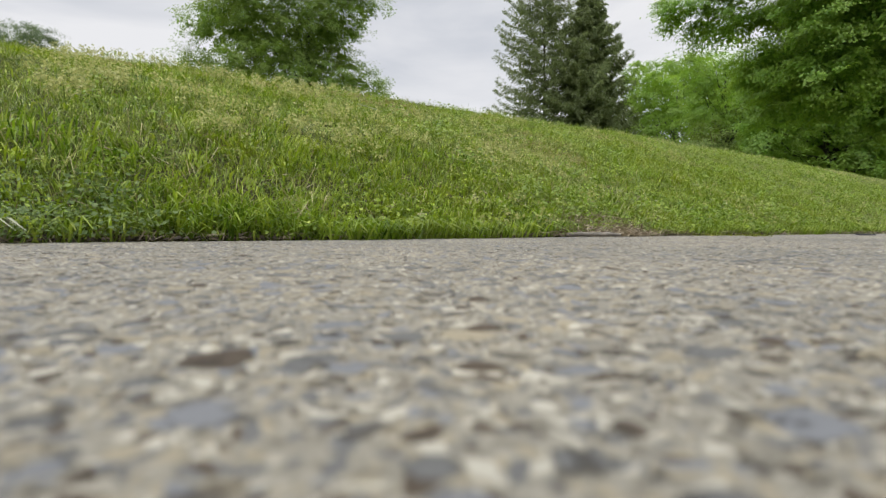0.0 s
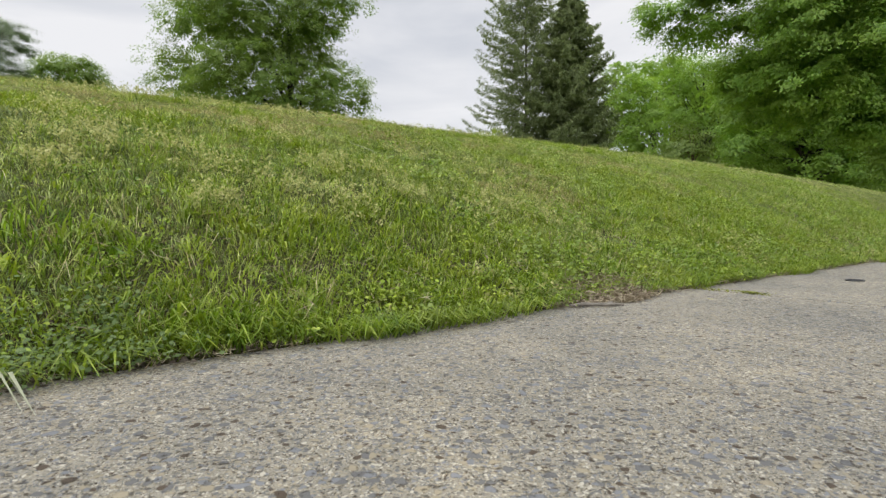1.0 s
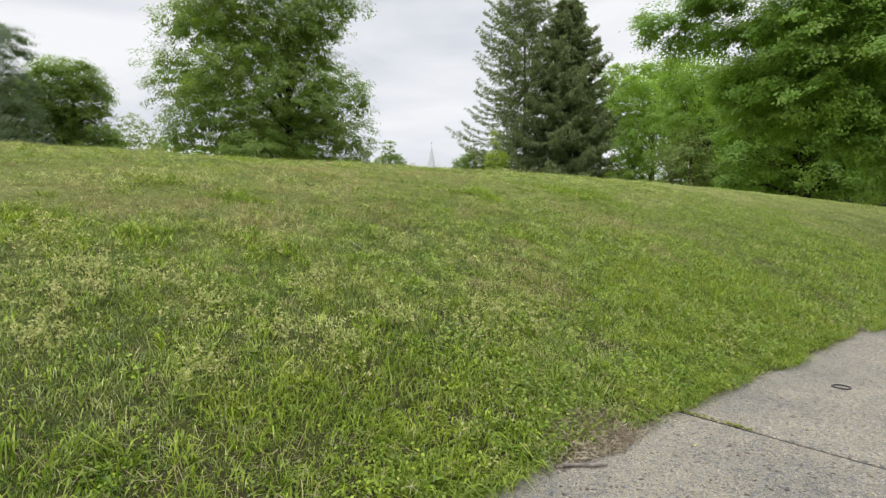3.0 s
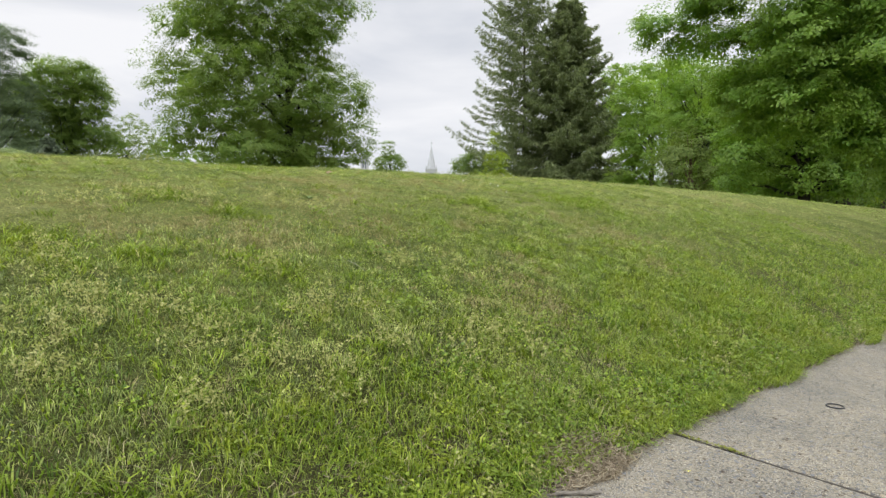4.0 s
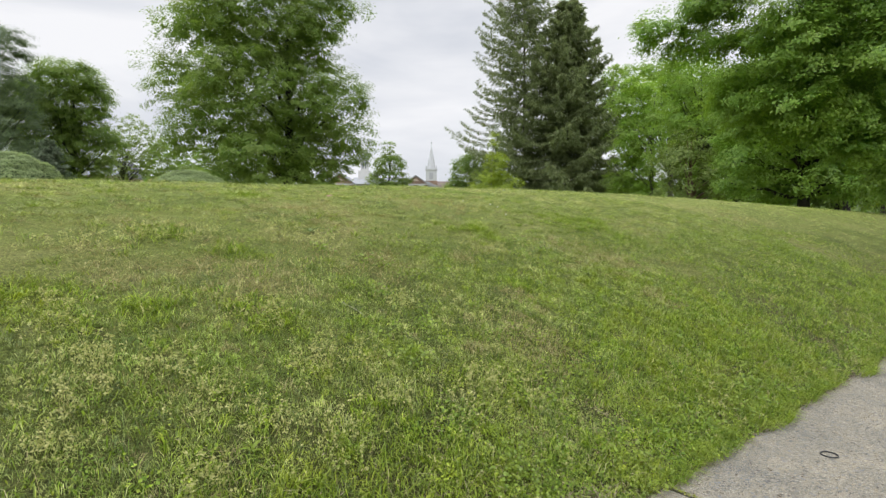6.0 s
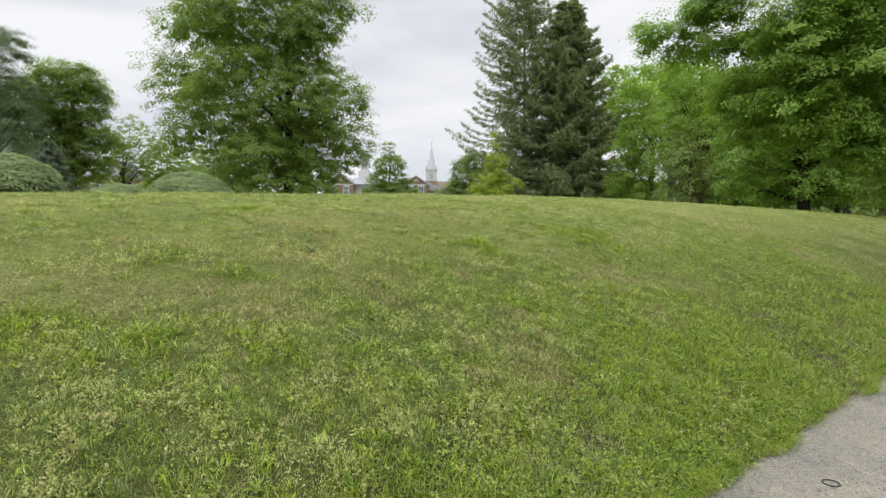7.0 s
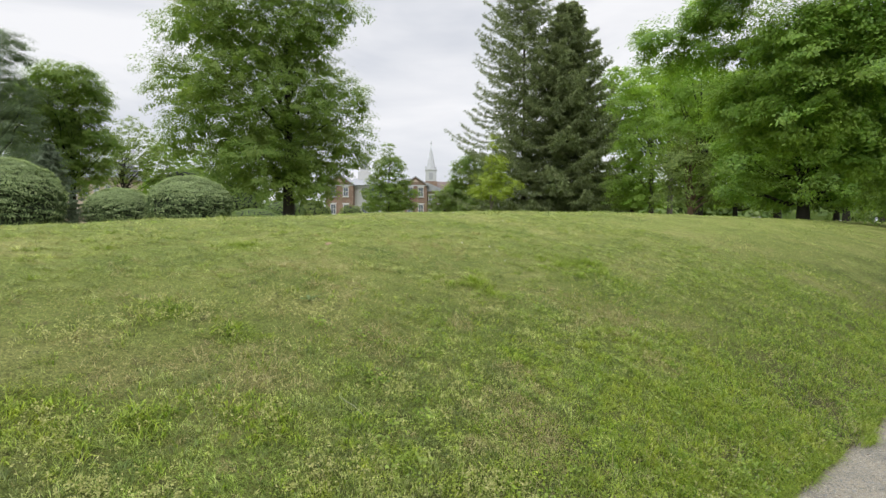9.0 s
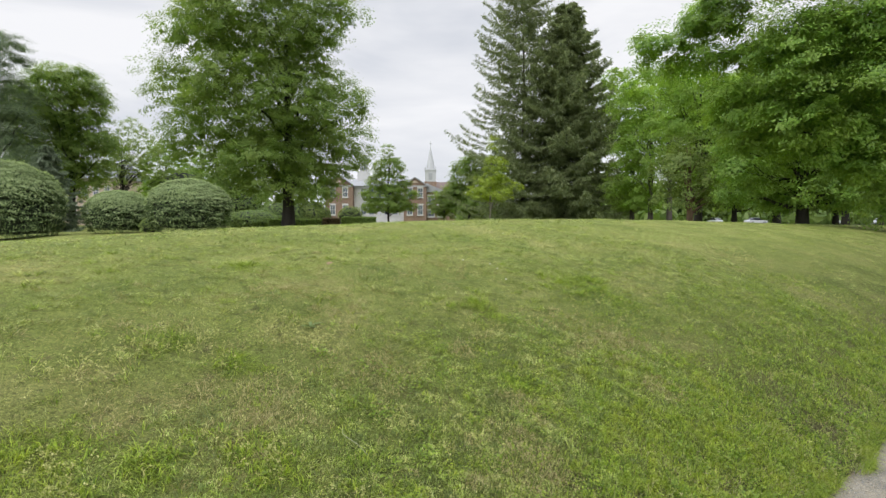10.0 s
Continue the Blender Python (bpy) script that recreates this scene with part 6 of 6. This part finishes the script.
def build_hall():
    D = 115.0
    k = D / F
    X = lambda px: (px - 784) * k
    H = lambda py: 1.545 + (393 - py) * k
    g = float(lawn(X(670), D))
    hall = tagged(new("brick_hall"), "two-storey red brick hall with white trim, grey roof and cupola", "building")
    hall.location = (0.07, D, 0)
    eave = H(329)
    # two gabled pavilions with a white-fronted middle block, and a lower wing
    for x0, x1, apex in ((X(578), X(626), H(312)), (X(716), X(756), H(316))):
        bm = bmesh.new()
        xm = (x0 + x1) / 2
        prism(bm, [(x0, g - 0.3), (x1, g - 0.3), (x1, eave), (xm, apex), (x0, eave)], 0, 12)
        wall = part("wall", bm, M_BRICK, hall)
        part("roof", gable_roof(x0, x1, 0, 12, eave, apex), M_SLATE, hall)
        part("cornice", one_box(x0 - 0.1, x1 + 0.1, -0.16, -0.004, eave - 0.25, eave - 0.03), M_STEEPLE, hall)
        bm = bmesh.new()
        prism(bm, [(xm - 0.75, eave + 0.55), (xm + 0.75, eave + 0.55), (xm, eave + 1.15)], -0.12, -0.004)
        part("pediment_light", bm, M_TANWALL, hall)
        for fx in (0.27, 0.73):
            x = x0 + (x1 - x0) * fx
            window(hall, x, 0, H(350), 1.2, H(333) - H(350))
            window(hall, x, 0, H(381), 1.2, H(363) - H(381))
    x0, x1 = X(626), X(716)
    part("wall", one_box(x0 + 0.01, x1 - 0.01, 2.0, 12, g - 0.3, eave - 0.01), M_WHITE, hall)
    bm = bmesh.new()
    prism(bm, [(0.0, 0.0), (11.4, 0.0), (5.7, 1.85)], 0, x1 - x0 + 2)
    bmesh.ops.transform(bm, matrix=Matrix.Translation((x0 - 1, 1.3, eave)) @ Matrix(((0, 1, 0, 0), (1, 0, 0, 0), (0, 0, 1, 0), (0, 0, 0, 1))), verts=bm.verts[:])
    bmesh.ops.recalc_face_normals(bm, faces=bm.faces[:])
    part("roof", bm, M_SLATE, hall)
    # low white terrace and cornice
    part("terrace", one_box(x0 + 2.6, x1 - 0.6, -0.6, 1.99, g - 0.3, g + 1.0), M_WHITE, hall)
    part("cornice", one_box(x0 + 0.02, x1 - 0.02, 1.75, 1.99, eave - 0.5, eave - 0.02), M_STEEPLE, hall)
    for i in range(5):
        cx = x0 + 2.0 + (x1 - x0 - 4.0) * i / 4
        window(hall, cx, 1.99, H(350), 1.3, H(333) - H(350))
        if i != 2:
            window(hall, cx, 1.99, H(381), 1.3, H(363) - H(381))
    part("door", one_box((x0 + x1) / 2 - 0.9, (x0 + x1) / 2 + 0.9, 1.90, 2.05, g + 1.01, g + 3.4), M_WHITE, hall)
    # lower wing
    x0, x1 = X(757), X(789)
    part("wall", one_box(x0 + 0.01, x1, 1.2, 10, g - 0.3, H(340)), M_BRICK, hall)
    bm = bmesh.new()
    prism(bm, [(x0 - 0.2, H(340) + 0.01), (x1 + 0.4, H(340) + 0.01), (x0 - 0.2, H(324))], 0.8, 10.4)
    part("roof", bm, M_SLATE, hall)
    for px in (764, 781):
        window(hall, X(px), 1.2, H(362), 1.5, H(346) - H(362))
        window(hall, X(px), 1.2, H(384), 1.5, H(371) - H(384))
    # cupola on the ridge
    cx, cy = X(646) * 1.061, 7.0
    k *= 1.061
    part("cupola_base", one_box(cx - 1.25, cx + 1.25, cy - 1.25, cy + 1.25, eave + 1.0, H(307), bevel=0.05), M_WHITE, hall)
    lantern = part("lantern", one_box(cx - 0.55, cx + 0.55, cy - 0.55, cy + 0.55, H(306.9), H(289.4)), M_WHITE, hall)
    for sx in (-0.27, 0.27):
        part("opening", one_box(cx + sx - 0.12, cx + sx + 0.12, cy - 0.59, cy - 0.53, H(303), H(292)), M_GLASS, lantern)
    for sx in (-0.66, 0.66):
        for sy in (-0.66, 0.66):
            part("post", one_box(cx + sx - 0.12, cx + sx + 0.12, cy + sy - 0.12, cy + sy + 0.12, H(306.9), H(289.4)), M_WHITE, lantern)
    part("cupola_cornice", one_box(cx - 0.9, cx + 0.9, cy - 0.9, cy + 0.9, H(289.3), H(287.5)), M_WHITE, hall)
    bm = bmesh.new()
    bmesh.ops.create_cone(bm, cap_ends=True, segments=8, radius1=0.85, radius2=0.05, depth=H(274) - H(287.4), matrix=Matrix.Translation((cx, cy, (H(274) + H(287.4)) / 2)))
    part("cupola_roof", bm, M_LEAD, hall)
    return hall


def build_chapel():
    D = 180.0
    k = D / F
    X = lambda px: (px - 784) * k
    H = lambda py: 1.545 + (393 - py) * k
    g = float(lawn(X(763), D))
    ch = tagged(new("chapel"), "brick chapel with a slender white steeple behind the hall", "church")
    ch.location = (0.07, D, 0)
    cx = X(763)
    part("nave_wall", one_box(X(766), X(806), 1.0, 24, g - 0.3, H(336)), M_BRICK, ch)
    bm = bmesh.new()
    prism(bm, [(1.0 - 0.4, H(336)), (24.4, H(336)), (12.5, H(318))], X(765.5), X(808))
    bmesh.ops.transform(bm, matrix=Matrix(((0, 1, 0, 0), (1, 0, 0, 0), (0, 0, 1, 0), (0, 0, 0, 1))), verts=bm.verts[:])
    bmesh.ops.recalc_face_normals(bm, faces=bm.faces[:])
    part("nave_roof", bm, plain("brown_tile_roof", (0.125, 0.09, 0.075), 0.8, 0.2, 1.0, 0, 0.3, 5), ch)
    w = 9.5 * k
    part("tower_base", one_box(cx - w * 1.12, cx + w * 1.12, 0, 2.24 * w, g - 0.3, H(322)), M_BRICK, ch)
    tower = part("tower", one_box(cx - w, cx + w, 0.12 * w, 2.12 * w, H(321.9), H(303)), M_STEEPLE, ch)
    part("louvre", one_box(cx - w * 0.35, cx + w * 0.35, 0.06 * w, 0.12 * w, H(319), H(307)), plain("pale_grey_louvre", (0.27, 0.28, 0.295), 0.6, 0.1, 2), tower)
    part("belfry_cornice", one_box(cx - w * 1.1, cx + w * 1.1, 0.02 * w, 2.22 * w, H(302.9), H(300.5)), M_STEEPLE, ch)
    for sx in (-0.95, 0.95):
        for sy in (0.17, 2.07):
            bm = bmesh.new()
            bmesh.ops.create_cone(bm, cap_ends=True, segments=6, radius1=0.22, radius2=0.03, depth=1.1, matrix=Matrix.Translation((cx + sx * w, sy * w, H(300.4) + 0.55)))
            part("pinnacle", bm, M_STEEPLE, ch)
    bm = bmesh.new()
    bmesh.ops.create_cone(bm, cap_ends=True, segments=8, radius1=w * 0.86, radius2=0.08, depth=H(261) - H(300.4), matrix=Matrix.Translation((cx, 1.12 * w, (H(261) + H(300.4)) / 2)))
    part("spire", bm, M_STEEPLE, ch)
    bm = bmesh.new()
    bmesh.ops.create_cone(bm, cap_ends=True, segments=6, radius1=0.09, radius2=0.06, depth=H(250) - H(261.2), matrix=Matrix.Translation((cx, 1.12 * w, (H(250) + H(261.2)) / 2)))
    box(bm, cx - 0.5, cx + 0.5, 1.12 * w - 0.07, 1.12 * w + 0.07, H(255), H(254))
    part("finial", bm, M_STEEPLE, ch)


def build_house():
    D = 90.0
    k = D / F
    X = lambda px: (px - 784) * k
    H = lambda py: 1.545 + (393 - py) * k
    g = float(lawn(X(165), D))
    ho = tagged(new("tan_house"), "tan-walled house with a grey roof behind the trees", "house")
    ho.location = (0.07, D, 0)
    x0, x1 = X(95), X(205)
    part("wall", one_box(x0, x1, 0, 9, g - 0.3, H(318)), M_TANWALL, ho)
    bm = bmesh.new()
    prism(bm, [(-0.5, H(318)), (9.5, H(318)), (4.5, H(288))], x0 - 0.4, x1 + 0.4)
    bmesh.ops.transform(bm, matrix=Matrix(((0, 1, 0, 0), (1, 0, 0, 0), (0, 0, 1, 0), (0, 0, 0, 1))), verts=bm.verts[:])
    bmesh.ops.recalc_face_normals(bm, faces=bm.faces[:])
    part("roof", bm, M_SLATE, ho)
    for px in (105, 120, 135, 155, 175, 195):
        window(ho, X(px), 0, H(350), 1.0, 1.7)
        window(ho, X(px), 0, H(386), 1.0, 1.8)
    part("corner_post", one_box(X(143), X(147), -1.6, -1.2, g - 0.1, H(340)), M_BRICK, ho)


build_hall()
build_chapel()
build_house()


# ---------------------------------------------------------------- parked cars
def build_cars():
    def wheel(parent, x, y):
        bm = bmesh.new()
        bmesh.ops.create_cone(bm, cap_ends=True, segments=20, radius1=0.33, radius2=0.33, depth=0.22, matrix=Matrix.Translation((x, y, 0.33)) @ Matrix.Rotation(radians(90), 4, "X"))
        bmesh.ops.bevel(bm, geom=[e for e in bm.edges if len(e.link_faces) == 2 and e.calc_face_angle(0) > 1], offset=0.04, segments=2, affect="EDGES")
        wh = part("wheel", bm, M_TYRE, parent)
        bm = bmesh.new()
        bmesh.ops.create_cone(bm, cap_ends=True, segments=14, radius1=0.2, radius2=0.18, depth=0.235, matrix=Matrix.Translation((x, y, 0.33)) @ Matrix.Rotation(radians(90), 4, "X"))
        part("rim", bm, M_RIM, wh)

    car = tagged(new("parked_car"), "white parked car under the trees", "car", "parked cars")
    bm = bmesh.new()
    prism(bm, [(-2.15, 0.28), (2.15, 0.28), (2.22, 0.55), (2.1, 0.80), (1.15, 0.93), (-1.75, 0.97), (-2.2, 0.88), (-2.25, 0.5)], -0.87, 0.87)
    bmesh.ops.bevel(bm, geom=bm.edges[:], offset=0.08, segments=2, affect="EDGES")
    part("body", bm, M_CARWHITE, car)
    bm = bmesh.new()
    prism(bm, [(-1.72, 0.965), (1.12, 0.925), (0.35, 1.40), (-0.95, 1.43)], -0.72, 0.72)
    bmesh.ops.bevel(bm, geom=bm.edges[:], offset=0.06, segments=2, affect="EDGES")
    part("windows", bm, M_CARGLASS, car)
    part("roof_panel", one_box(-1.0, 0.40, -0.70, 0.70, 1.40, 1.46, bevel=0.02), M_CARWHITE, car)
    for x in (-1.35, 1.40):
        for y in (-0.80, 0.80):
            wheel(car, x, y)
    for y in (-0.6, 0.6):
        part("headlight", one_box(2.10, 2.24, y - 0.18, y + 0.18, 0.60, 0.74, bevel=0.02), M_RIM, car)
    spots = ((1339, 116, 8), (1266, 126, 90), (1398, 124, 90), (1478, 122, 80), (1545, 116, 60))
    for i, (px, dist, turn) in enumerate(spots):
        x, y, _ = spot(px, 390, dist)
        m = pose(x, y, float(lawn(x, y)) + 0.035, 0, 0, turn)
        if i:
            copy_thing(car, m)
        else:
            car.matrix_basis = m


def build_car_park():
    x0, y0, _ = spot(1240, 390, 112)
    x1, y1, _ = spot(1700, 390, 96)
    z = float(lawn((x0 + x1) / 2, 100))
    xs, ys = np.linspace(x0 - 6, x1 + 40, 40), np.linspace(84, 124, 16)
    X, Y = np.meshgrid(xs, ys)
    Z = lawn(X, Y) + 0.03
    i = (np.arange(15)[:, None] * 40 + np.arange(39)[None]).ravel()
    me = mesh_of("car_park", np.stack([X, Y, Z], -1).reshape(-1, 3), [np.stack([i, i + 1, i + 41, i + 40], -1)])
    tagged(part("car_park", me, M_ASPHALT), "dark asphalt car park beyond the trees", "car park", kind="structure")


build_cars()
build_car_park()


# ---------------------------------------------------------------- far woods all round
def build_woods():
    rng = np.random.default_rng(77)
    n = 520
    a = rng.uniform(0, 2 * np.pi, n)
    side = np.angle(np.exp(1j * (a - np.pi / 2)))
    open_view = (side > -0.26) & (side < 0.2)
    low = rng.random(n) < 0.45
    top = np.where(open_view, rng.uniform(5, 9, n), np.where(low, rng.uniform(4, 8, n), rng.uniform(14, 24, n)))
    r = np.where(open_view, rng.uniform(230, 330, n), np.where(low, rng.uniform(135, 160, n), rng.uniform(150, 230, n)))
    cs = np.stack([r * np.cos(a), r * np.sin(a), 0 * a], 1)
    cs[:, 2] = lawn(cs[:, 0], cs[:, 1]) + top * 0.45
    u = unit(rng.normal(size=(n * 60, 3)))
    idx = np.repeat(np.arange(n), 60)
    at = cs[idx] + u * np.stack([top * 0.75 + 1.5, top * 0.75 + 1.5, top * 0.52], 1)[idx] * (rng.random(len(idx)) ** 0.3)[:, None]
    v, q = leaf_cards(rng, at, u + [0, 0, 0.5], rng.uniform(1.4, 2.9, len(at)), rng.uniform(1.1, 2.1, len(at)))
    stuff("far_woods", v, [q], M_DARKLEAF, "belt of dark green trees far round the park", "woods")


build_woods()


def build_understorey():
    rng = np.random.default_rng(78)
    n = 15000
    f = rng.random(n)
    x = 32 + 85 * f
    y = 150 - 22 * f + rng.normal(0, 2.0, n)
    z = lawn(x, y) + rng.random(n) ** 1.4 * (9.0 + 2.0 * np.sin(x * 0.35))
    v, q = leaf_cards(rng, np.stack([x, y, z], 1), rng.normal(0, 0.7, (n, 3)) + [0, -0.8, 0.5], rng.uniform(0.8, 1.7, n), rng.uniform(0.6, 1.2, n))
    stuff("understorey", v, [q], M_DARKLEAF, "dark green shrubs behind the car park", "shrubs")


build_understorey()
